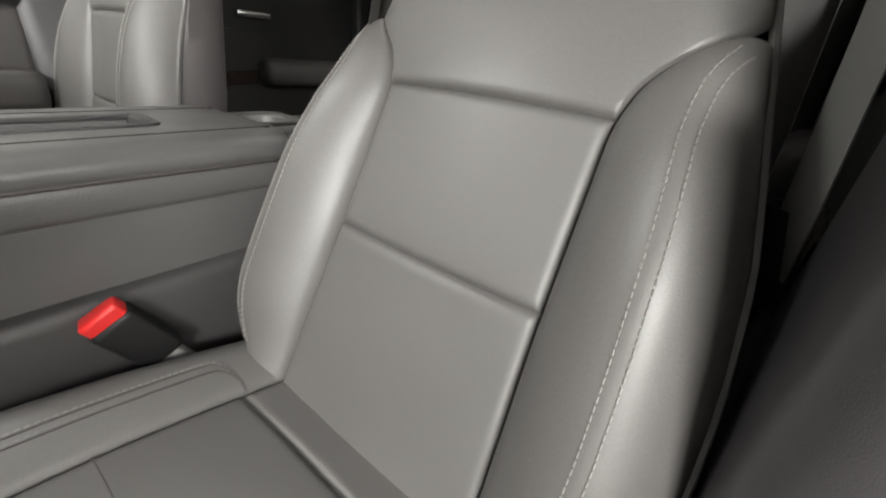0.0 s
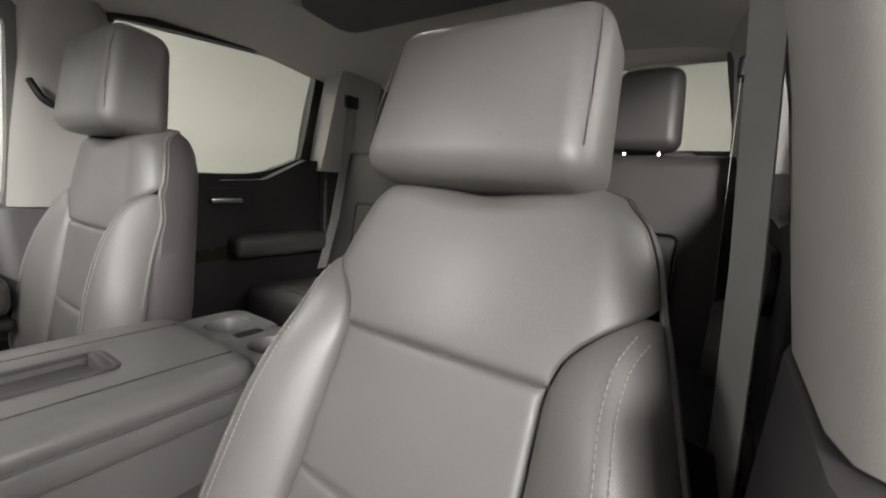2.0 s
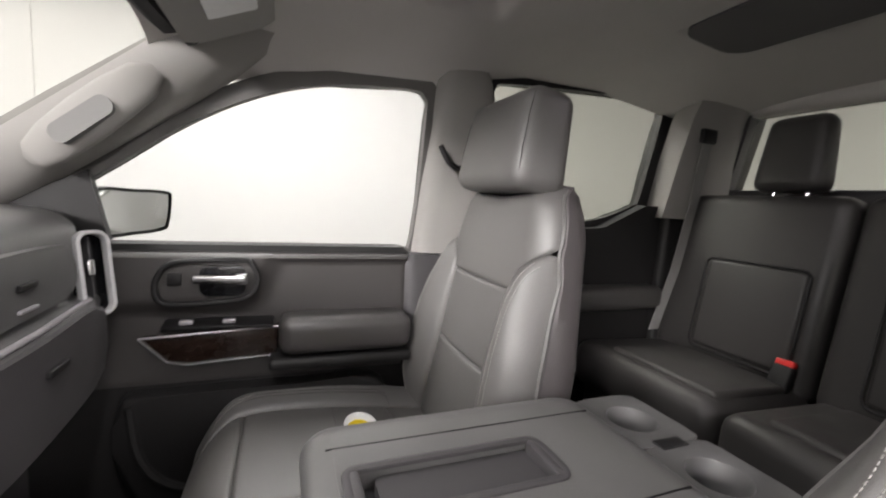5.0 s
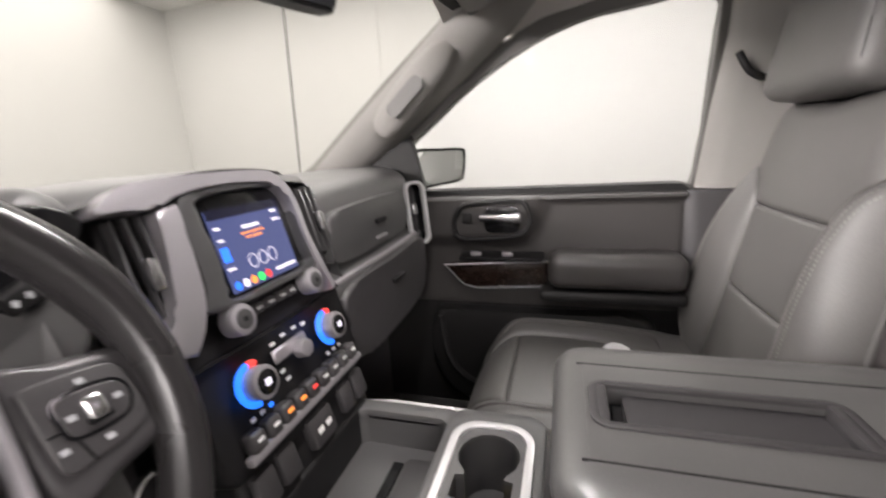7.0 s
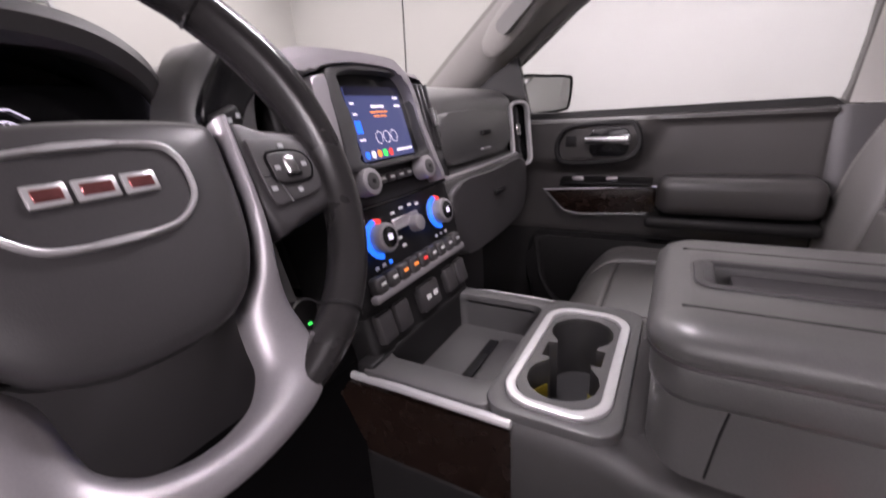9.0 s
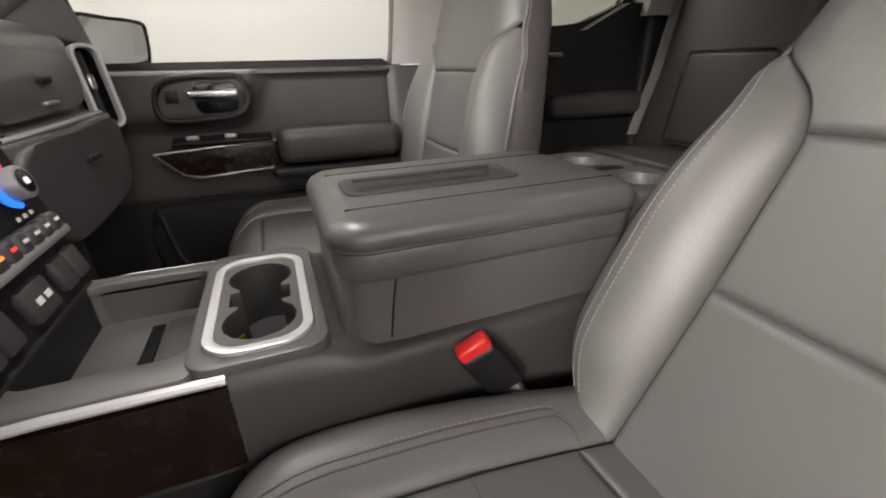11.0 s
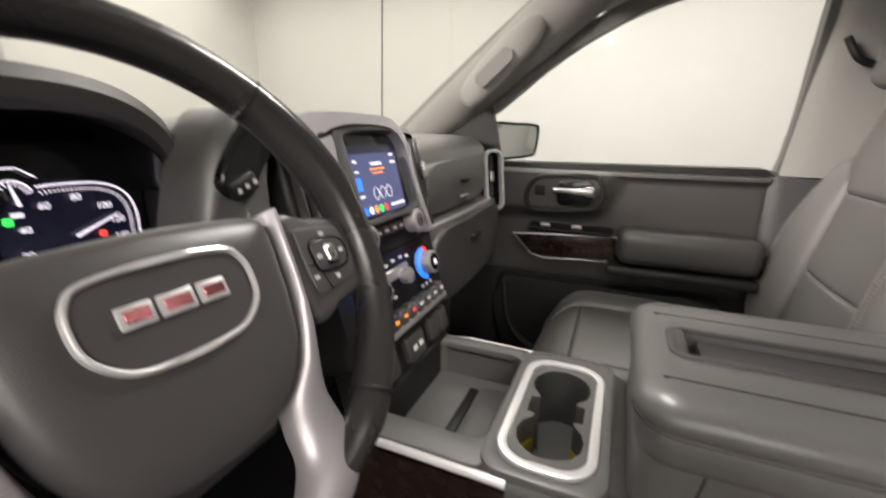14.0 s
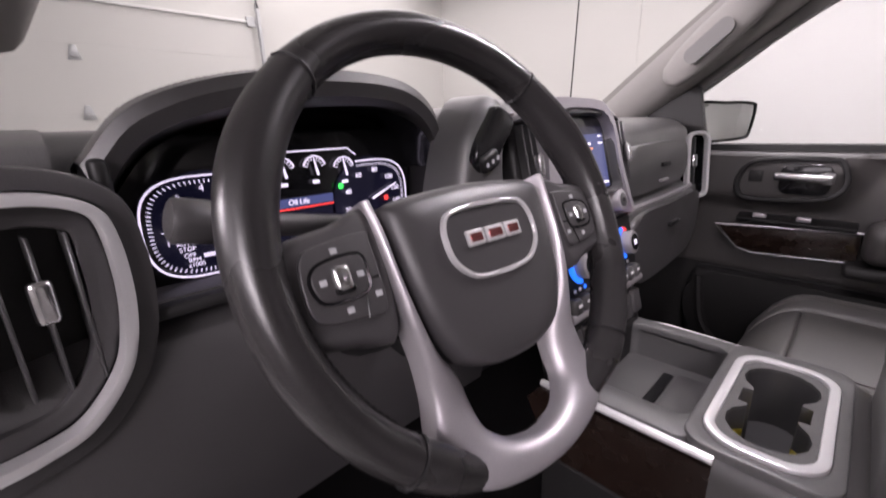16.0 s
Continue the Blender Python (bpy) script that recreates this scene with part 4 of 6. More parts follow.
front_seat(0.480, -0.205, 0.353, 11, "black leather bucket seat with light stitching, upright")


def buckle(m, label):
    t = thing("belt_buckle", label, "seat belt buckle", m)
    part("stalk", rbox((0.028, 0.02, 0.16), (0, 0, -0.10), 0.006, 2), BELT, t)
    part("housing", rbox((0.052, 0.030, 0.085), (0, 0, 0.0), 0.008, 3), DARK, t)
    part("release_button", rbox((0.046, 0.024, 0.022), (0, 0.0, 0.046), 0.005, 3), RED, t, "bright red release button")


buckle(look((-0.164, -0.058, 0.388), (-0.176, -0.216, 0.16)) @ pose(0, 0, 0, 0, 0, 80), "black seat belt buckle with red button")


def driver_belt():
    t = thing("seat_belt", "grey webbing seat belt hanging at the pillar", "seat belt", pose(0, 0, 0))
    def strap(pts, w, name="webbing"):
        rows = []
        for p, side in pts:
            p, side = Vector(p), Vector(side).normalized()
            n = Vector((0.6, 0.8, 0)) * 0.0012
            rows.append([p - side * w / 2 - n, p + side * w / 2 - n, p + side * w / 2 + n, p - side * w / 2 + n])
        part(name, loft(rows), BELT, t)
    a = (0.45, -0.85, 0.12)
    strap([((-0.672, -0.36, 1.20), a), ((-0.690, -0.39, 1.00), a), ((-0.703, -0.41, 0.82), a), ((-0.710, -0.43, 0.66), a), ((-0.712, -0.44, 0.57), a)], 0.050)
    strap([((-0.700, -0.45, 0.55), a), ((-0.69, -0.46, 0.40), a), ((-0.69, -0.46, 0.15), a)], 0.046)
    part("guide_loop", rbox((0.04, 0.075, 0.05), (-0.655, -0.33, 1.20), 0.012), DARK, t)
    tongue = part("tongue", slab([(-0.045, -0.04), (0.045, -0.03), (0.05, 0.03), (0.02, 0.055), (-0.03, 0.05)], 0.014, look((-0.690, -0.435, 0.575), (-0.5, 0.1, 0.7)), 0.004), DARK, t)
    part("tongue_edge", tube([(-0.700, -0.47, 0.585), (-0.668, -0.40, 0.590)], 0.004, n=6), SILVER, tongue)
    plate = look((-0.665, -0.415, 0.515), (-0.5, 0.1, 0.7)) @ pose(0, 0, 0, 0, 0, -28)
    part("latch_plate", ring(rounded(0.026, 0.060, 0.006), rounded(0.014, 0.036, 0.004), 0.003, plate), CHROME, tongue, "steel latch plate")
    part("retractor_cover", rbox((0.06, 0.14, 0.20), (-0.715, -0.40, 0.30), 0.02), PLASTIC, t)


driver_belt()


def rear_bench():
    for x0, x1, lab in ((-0.73, 0.225, "wide section of the black leather rear bench"), (0.235, 0.73, "narrow section of the black leather rear bench")):
        t = thing("bench_seat", lab, "rear seat", pose(0, 0, 0), "rear bench sections")
        w, c = x1 - x0, (x0 + x1) / 2
        bm = rbox((w, 0.42, 0.15), (c, -0.99, 0.395), 0.045, 5, (3, 0, 0))
        part("cushion", bm, REAR_LEATHER_SHADED, t)
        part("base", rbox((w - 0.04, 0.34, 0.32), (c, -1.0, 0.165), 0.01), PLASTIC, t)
        part("backrest", rbox((w, 0.13, 0.58), (c, -1.245, 0.70), 0.04, 5, (9, 0, 0)), REAR_LEATHER_SHADED, t)
        n = 2 if w > 0.6 else 1
        for i in range(n):
            pc = (0.43, -0.44)[i] if n == 1 else (-0.44, -0.02)[i]
            pw = 0.29 if i == 0 else 0.28
            part("back_panel", rbox((pw, 0.03, 0.29), (pc, -1.172, 0.635), 0.014, 4, (9, 0, 0)), REAR_LEATHER_SHADED, t)
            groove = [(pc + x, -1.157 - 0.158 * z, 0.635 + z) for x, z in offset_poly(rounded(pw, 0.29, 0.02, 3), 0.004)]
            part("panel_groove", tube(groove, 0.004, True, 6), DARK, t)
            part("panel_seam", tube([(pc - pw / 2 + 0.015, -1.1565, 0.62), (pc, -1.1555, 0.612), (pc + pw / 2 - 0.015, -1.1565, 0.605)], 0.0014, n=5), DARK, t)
            part("seat_panel", rbox((pw + 0.05, 0.30, 0.03), (pc, -0.98, 0.468), 0.013, 4, (3, 0, 0)), REAR_LEATHER_SHADED, t)
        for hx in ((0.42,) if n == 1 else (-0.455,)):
            hr = part("head_restraint", rbox((0.20, 0.09, 0.23), (hx, -1.285, 1.115), 0.035, 5, (6, 0, 0), taper=(0.85, 0.8)), REAR_LEATHER_SHADED, t)
            for s in (-1, 1):
                part("post", tube([(hx + s * 0.045, -1.275, 0.95), (hx + s * 0.045, -1.28, 1.02)], 0.006), CHROME, t)


rear_bench()
buckle(pose(0.285, -1.12, 0.485, 20, 0, 0), "red-buttoned rear seat belt buckle on the bench")


def rear_belt(s):
    t = thing("seat_belt", "grey rear seat belt hanging beside the rear pillar", "seat belt", pose(0, 0, 0))
    rows = [[Vector((s * x, y + d, z)) for d in (-0.023, 0.023)] + [Vector((s * x + 0.002, y + d, z)) for d in (0.023, -0.023)] for x, y, z in ((0.665, -1.22, 1.18), (0.672, -1.20, 0.95), (0.68, -1.16, 0.72), (0.69, -1.10, 0.50))]
    part("webbing", loft(rows), BELT, t)
    part("guide", rbox((0.02, 0.07, 0.05), (s * 0.665, -1.22, 1.19), 0.008), DARK, t)


for s in (1, -1):
    rear_belt(s)


# ---- centre console ----
def console():
    t = thing("centre_console", "black centre console with padded lid", "centre console", pose(0, 0, 0))
    # main body, cross-section swept front to back
    prof = [(-0.118, 0.0), (-0.122, 0.30), (-0.120, 0.425), (-0.112, 0.44), (0.135, 0.44), (0.143, 0.425), (0.145, 0.30), (0.140, 0.0)]
    part("body", slab(prof, 0.56, Matrix.Translation((0.0, 0.14, 0)) @ XZ), PLASTIC, t)
    # storage box under the lid
    o = rounded(0.286, 0.425, 0.035, 6, 0.012, -0.0925)
    part("bin", slab(o, 0.125, pose(0, 0, 0.425)), LEATHER_DARK, t)
    part("bin_seam", tube([(-0.1315, 0.055, 0.530), (-0.1318, 0.060, 0.50), (-0.1318, 0.066, 0.45)], 0.0012, n=5), DARK, t)
    # lid with pocket
    lid_o, lid_i = rounded(0.302, 0.435, 0.045, 6, 0.012, -0.0925), rounded(0.078, 0.248, 0.014, 6, 0.010, -0.041)
    rows = [[Vector((p[0], p[1], z)) for p in offset_poly(lid_o, d)] for d, z in ((-0.004, 0.568), (0.001, 0.571), (0.004, 0.579), (0.003, 0.588), (-0.004, 0.597), (-0.014, 0.6025), (-0.032, 0.605))]
    rows += [[Vector((p[0], p[1], z)) for p in offset_poly(lid_i, d)] for d, z in ((0.010, 0.6055), (0.003, 0.604), (0.0, 0.596), (0.0, 0.570))]
    lid = part("lid", loft(rows, caps=False), LEATHER_DARK, t, "padded black leather lid with a tray pocket")
    part("pocket", slab(rounded(0.078, 0.215, 0.010, 6, 0.010, -0.0575), 0.02, pose(0, 0, 0.572)), PLASTIC, lid)
    part("pocket_slot", slab(lid_i, 0.006, pose(0, 0, 0.572)), DARK, lid)
    part("pocket_frame", ring(offset_poly(lid_i, 0.006), offset_poly(lid_i, -0.004), 0.006, pose(0, 0, 0.602), 0.002), PLASTIC, lid)
    for y in (0.075, -0.157):
        part("pocket_clip", rbox((0.072, 0.014, 0.022), (0.010, y, 0.597), 0.004, 2), PLASTIC, lid)
    for x in (-0.085, 0.095):
        part("seam", tube([(x, 0.10, 0.6045), (x, -0.29, 0.6045)], 0.0018, n=5), DARK, lid)
    part("lid_skirt", loft([[Vector((p[0], p[1], z)) for p in offset_poly(lid_o, d)] for d, z in ((-0.010, 0.528), (-0.005, 0.531), (-0.002, 0.538), (-0.001, 0.560), (-0.005, 0.569))]), LEATHER_DARK, lid)
    part("lid_piping", tube([(p[0], p[1], 0.5705) for p in offset_poly(lid_o, 0.0005)], 0.0024, True, 6), SEAT_SHELL, lid)
    # rear deck with cup wells
    part("rear_deck", rbox((0.29, 0.13, 0.115), (0.012, -0.375, 0.4775), 0.012, 3), SOFT, t)
    for cx in (-0.0605, 0.0845):
        circle = [(cx + 0.038 * math.cos(q), -0.375 + 0.038 * math.sin(q)) for q in (2 * math.pi * i / 32 for i in range(32))]
        square = []
        for q in (2 * math.pi * i / 32 for i in range(32)):
            k = min(0.0725 / max(abs(math.cos(q)), 1e-6), 0.065 / max(abs(math.sin(q)), 1e-6))
            square.append((cx + k * math.cos(q), -0.375 + k * math.sin(q)))
        part("rear_cup_plate", ring(square, circle, 0.052, pose(0, 0, 0.534), 0.004), SOFT, t)
        part("rear_cup_floor", disc(0.0385, 0.002, pose(cx, -0.375, 0.5355), 32), DARK, t)
    part("rear_notch", rbox((0.022, 0.05, 0.006), (0.012, -0.375, 0.5855), 0.002, 2), DARK, t)
    # flanks swept from the tray back along the box
    for s in (-1, 1):
        rows = []
        for y, xo, xi, zo, zi in ((0.256, 0.156, 0.128, 0.458, 0.472), (0.225, 0.157, 0.128, 0.456, 0.473), (0.190, 0.157, 0.128, 0.453, 0.473), (0.160, 0.157, 0.126, 0.450, 0.472), (0.140, 0.158, 0.122, 0.446, 0.470), (0.122, 0.159, 0.120, 0.442, 0.464), (0.104, 0.157, 0.122, 0.439, 0.452), (0.085, 0.154, 0.124, 0.437, 0.445), (0.05, 0.150, 0.122, 0.437, 0.443), (-0.10, 0.146, 0.120, 0.440, 0.446), (-0.42, 0.144, 0.120, 0.446, 0.452)):
            sec = [(xo - 0.012, 0.02), (xo, 0.22), (xo + 0.002, 0.36), (xo, zo - 0.018), (xo - 0.003, zo - 0.006), (xo - 0.009, zo + (zi - zo) * 0.35), (xi + 0.008, zi - 0.001), (xi, zi), (xi - 0.02, zi - 0.004), (xi - 0.02, 0.02)]
            rows.append([Vector((s * x + (0.0 if s < 0 else 0.006), y, z)) for x, z in sec])
        part("flank", loft(rows), FLANK, t)
    front = [[Vector((x, y, z)) for x in (-0.125, -0.06, 0.0, 0.06, 0.125)] for y, z in ((0.16, 0.4725), (0.140, 0.4705), (0.126, 0.466), (0.116, 0.455), (0.112, 0.43))]
    part("front_apron", loft(front, closed=False), FLANK, t)


console()


def console_tray():
    t = thing("console_tray", "black console tray with cup holders and bright rim", "cup holder", pose(0, 0, 0))
    zt = 0.475
    # cup holder ring
    ro, ri = rounded(0.255, 0.122, 0.042, 7, -0.012, 0.214), rounded(0.231, 0.098, 0.032, 7, -0.012, 0.214)
    part("cup_ring", ring(ro, ri, 0.008, pose(0, 0, zt), 0.0015), BRIGHT, t, "brushed bright cup holder rim")
    # deck plate with two round wells and a slot between them
    def keyhole():
        pts = []
        for s, x0 in ((1, 0.048), (-1, -0.072)):
            for i in range(13):
                a = radians(-140 + 280 * i / 12) if s > 0 else radians(40 + 280 * i / 12)
                pts.append((x0 + 0.043 * math.cos(a), 0.214 + 0.043 * math.sin(a)))
            if s > 0:
                pts += [(0.008, 0.240), (0.006, 0.252), (-0.030, 0.252), (-0.032, 0.240)]
            else:
                pts += [(-0.032, 0.188), (-0.030, 0.176), (0.006, 0.176), (0.008, 0.188)]
        return pts
    k = keyhole()
    c = (-0.012, 0.214)
    outer = []
    for p in k:
        d = Vector((p[0] - c[0], p[1] - c[1]))
        best = None
        for i in range(len(ri)):
            a, b = Vector(ri[i]) - Vector(c), Vector(ri[(i + 1) % len(ri)]) - Vector(c)
            den = d.x * (b - a).y - d.y * (b - a).x
            if abs(den) < 1e-9:
                continue
            u = (a.x * (b - a).y - a.y * (b - a).x) / den
            w = (a.x * d.y - a.y * d.x) / den
            if u > 0 and -1e-6 <= w <= 1 + 1e-6:
                best = u if best is None else min(best, u)
        q = Vector(c) + d * best
        outer.append((q.x, q.y))
    part("cup_plate", ring(outer, k, 0.006, pose(0, 0, zt - 0.002)), SOFT, t)
    bm = bmesh.new()
    hi, lo = [bm.verts.new((x, y, zt - 0.001)) for x, y in k], [bm.verts.new((c[0] + (x - c[0]) * 0.95, c[1] + (y - c[1]) * 0.95, zt - 0.088)) for x, y in k]
    for i in range(len(k)):
        bm.faces.new((hi[i], hi[(i + 1) % len(k)], lo[(i + 1) % len(k)], lo[i]))
    bm.faces.new(lo)
    part("cup_well", bm, DARK_SATIN, t)
    # olive band paints the yellow label's reflection onto the near well's wall
    part("cup_reflection", tube([(-0.072 + 0.0385 * math.cos(q), 0.214 + 0.0385 * math.sin(q), zt - 0.055) for q in (radians(42 + 276 * i / 24) for i in range(25))], 0.0012, n=6, flat=24), LABEL_REFLECTION, t, "olive band for the yellow label's reflection in the cup well")
    part("label", rbox((0.055, 0.016, 0.002), (-0.080, 0.205, zt - 0.078), 0, turn=(0, 0, -20)), YELLOW, t, "yellow warning label inside the cup well")
    # tray
    to, ti = rounded(0.300, 0.185, 0.015, 5, -0.003, 0.372), rounded(0.225, 0.160, 0.02, 5, 0.005, 0.37)
    part("rim", ring(to, ti, 0.016, pose(0, 0, zt - 0.016), 0.004), SOFT, t)
    part("bed", slab(rounded(0.24, 0.175, 0.01, 3, 0.005, 0.37), 0.006, pose(0, 0, 0.405)), SOFT, t)
    part("tray_wall", ring(offset_poly(ti, 0.004), ti, 0.055, pose(0, 0, 0.408)), SOFT, t)
    part("bed_slot", rbox((0.14, 0.018, 0.004), (0.01, 0.365, 0.413), 0.002, 1), GLOSS, t)
    part("bed_mat", slab(rounded(0.16, 0.055, 0.008, 3, 0.01, 0.325), 0.004, pose(0, 0, 0.411), 0.001), PLASTIC, t)
    part("front_wall", rbox((0.29, 0.03, 0.10), (-0.003, 0.46, 0.43), 0.006), DARK, t)
    for s in (-1, 1):
        part("side_panel", slab([(0.25, 0.455), (0.48, 0.455), (0.50, 0.43), (0.46, 0.345), (0.25, 0.345)], 0.012, Matrix.Translation((s * 0.153 - 0.006, 0, 0)) @ YZ, 0.003), WOOD, t, "dark wood console side panel")
        part("bright_strip", tube([(s * 0.155, 0.25, 0.464), (s * 0.155, 0.40, 0.466), (s * 0.150, 0.48, 0.46)], 0.006, n=8), BRIGHT, t, "bright metal strip")
        part("lower_side", rbox((0.02, 0.34, 0.34), (s * 0.147, 0.30, 0.17), 0.005), DOOR_LOWER, t)
    part("cup_surround", ring(rounded(0.300, 0.150, 0.03, 7, -0.004, 0.214), ro, 0.012, pose(0, 0, zt - 0.008), 0.003), SOFT, t)


console_tray()


# ---- dashboard ----
def dash_profile(x):
    """Cross-section (y, z) of the dashboard at x."""
    return [(1.02, 0.80), (0.90, 0.842), (0.78, 0.852), (0.66, 0.852), (0.585, 0.845), (0.548, 0.826), (0.535, 0.80), (0.533, 0.74), (0.537, 0.695), (0.532, 0.68), (0.505, 0.672), (0.498, 0.655), (0.512, 0.60), (0.545, 0.52), (0.60, 0.44), (0.70, 0.40), (1.02, 0.40)]


def dashboard():
    t = thing("dashboard", "black soft-touch dashboard with stitched top", "dashboard", pose(0, 0, 0))
    rows = []
    for i in range(31):
        x = 0.14 + 0.62 * i / 30
        bend = 0.05 * max(0, (x - 0.58) / 0.18) ** 2
        rows.append([Vector((x, y + bend * (1 if y < 0.8 else 0), z)) for y, z in [(p.x, p.y) for p in smooth_open([Vector((a, b, 0)) for a, b in dash_profile(x)], 3)]])
    part("passenger_pad", loft(rows, closed=True), SOFT, t)
    # driver side body: top pad, knee panel
    top = [(1.02, 0.80), (0.90, 0.838), (0.78, 0.85), (0.68, 0.852), (0.62, 0.846), (0.60, 0.83), (0.62, 0.80), (0.75, 0.78), (1.02, 0.76)]
    deep = [(1.02, 0.80), (0.90, 0.838), (0.82, 0.85), (0.77, 0.85), (0.75, 0.84), (0.74, 0.82), (0.75, 0.79), (0.80, 0.78), (1.02, 0.76)]
    for xs, prof in (((-0.76, -0.70, -0.63), top), ((-0.629, -0.4, -0.226), deep), ((-0.225, -0.1, 0.15), top)):
        rows = [[Vector((x, p.x, p.y)) for p in smooth_open([Vector((q, w, 0)) for q, w in prof], 3)] for x in xs]
        part("top_pad", loft(rows), SOFT, t)
    knee = [(0.62, 0.70), (0.585, 0.66), (0.575, 0.60), (0.575, 0.52), (0.60, 0.42), (0.68, 0.38), (0.72, 0.40), (0.72, 0.70)]
    part("knee_panel", slab(knee, 0.59, Matrix.Translation((-0.745, 0, 0)) @ YZ, 0.0), PLASTIC, t)
    part("end_pad", slab([(0.60, 0.62), (0.60, 0.85), (0.75, 0.85), (0.75, 0.62)], 0.02, Matrix.Translation((-0.765, 0, 0)) @ YZ), PLASTIC, t)
    # hump that carries the screen
    rows = []
    for y, k, z1 in ((0.535, 0.96, 0.862), (0.548, 1.0, 0.872), (0.60, 1.02, 0.878), (0.70, 1.03, 0.872), (0.82, 1.0, 0.845)):
        rows.append([Vector((0.012 + k * x, y - 0.26 * (0.80 - min(z, 0.80)) if y < 0.56 else y, z if z < 0.8 else z1 - (0.878 - z))) for x, z in ((-0.238, 0.60), (-0.240, 0.80), (-0.232, 0.850), (-0.205, 0.873), (-0.13, 0.882), (0, 0.883), (0.10, 0.876), (0.165, 0.868), (0.195, 0.845), (0.205, 0.80), (0.205, 0.60))])
    part("screen_hump", loft(rows, closed=False), SOFT, t)
    # upper glove box door
    g = smooth_closed([(0.215, 0.785), (0.30, 0.795), (0.50, 0.796), (0.575, 0.785), (0.590, 0.74), (0.575, 0.70), (0.40, 0.692), (0.225, 0.694), (0.212, 0.74)], 4)
    door = part("upper_glove_door", slab(g, 0.024, Matrix.Translation((0, 0.543, 0)) @ XZ, 0.007, 3), SOFT, t)
    part("latch", rbox((0.05, 0.008, 0.010), (0.42, 0.517, 0.745), 0.002), DARK, door)
    part("latch", rbox((0.05, 0.008, 0.006), (0.42, 0.517, 0.708), 0.002), SILVER, door)
    # lower glove box
    g = smooth_closed([(0.20, 0.655), (0.40, 0.66), (0.62, 0.66), (0.625, 0.58), (0.60, 0.52), (0.40, 0.50), (0.22, 0.51), (0.195, 0.58)], 4)
    door = part("glove_box_door", slab(g, 0.03, Matrix.Translation((0, 0.517, 0)) @ XZ, 0.009, 3), PLASTIC, t)
    part("latch", rbox((0.06, 0.01, 0.012), (0.42, 0.484, 0.61), 0.003), DARK, door)
    part("shelf_strip", tube([(0.18, 0.505, 0.672), (0.40, 0.500, 0.674), (0.62, 0.512, 0.674)], 0.005, n=8), SILVER, t)
    return t


dashboard()


def vent(name_label, m, w, h, bars, knob=True, r=0.04, rim=0.012, outline=None):
    t = thing("air_vent", name_label, "air vent", m, "air vents")
    if outline:
        o = [p[:] for p in smooth_closed(outline, 5)]
        i = offset_poly(o, -rim)
        part("shroud", ring(offset_poly(o, 0.016), offset_poly(o, 0.001), 0.03, Matrix.Translation((0, 0.022, 0)) @ XZ, 0.003), PLASTIC, t)
        j = offset_poly(o, -rim - 0.016)
        part("inner_frame", ring(offset_poly(i, 0.001), j, 0.010, Matrix.Translation((0, 0.012, 0)) @ XZ, 0.004), PLASTIC, t)
    else:
        o, i = rounded(w, h, r, 6), rounded(w - 2 * rim, h - 2 * rim, max(r - rim, 0.005), 6)
    part("bezel", ring(o, i, 0.016, XZ, 0.0015), BRIGHT, t, "satin silver bezel")
    part("well", slab(i, 0.004, Matrix.Translation((0, 0.035, 0)) @ XZ), DARK, t)
    part("well_wall", ring(offset_poly(i, 0.002), i, 0.035, Matrix.Translation((0, 0.035, 0)) @ XZ), GLOSS, t)
    for k in range(bars):
        x = (k - (bars - 1) / 2) * (w - 2 * rim - (0.03 if outline else 0)) / bars
        part("slat", rbox((0.003, 0.022, h - 2 * rim - (0.05 if outline else 0.01)), (x, 0.012, 0), 0.001, 1), DARK_SATIN, t)
    if knob:
        part("slider", rbox((0.015, 0.012, 0.034), (0.020 if w > 0.1 else 0.0, 0.004, 0.012), 0.005, 3), CHROME, t, "bright vent slider")
    return t


VENT_OUT = [(0.0, 0.092), (0.035, 0.088), (0.058, 0.077), (0.067, 0.058), (0.069, 0.015), (0.065, -0.022), (0.056, -0.052), (0.035, -0.080), (0.012, -0.095), (-0.028, -0.100), (-0.062, -0.098), (-0.074, -0.07), (-0.077, 0.0), (-0.074, 0.07), (-0.055, 0.092)]
vent("tall driver side air vent with satin silver bezel", pose(-0.675, 0.575, 0.722, 0, 0, 6), 0.150, 0.185, 5, rim=0.0085, outline=VENT_OUT)
vent("tall passenger side air vent with satin silver bezel", pose(0.640, 0.512, 0.724, -8, 0, -40), 0.062, 0.175, 1, r=0.025, rim=0.008)


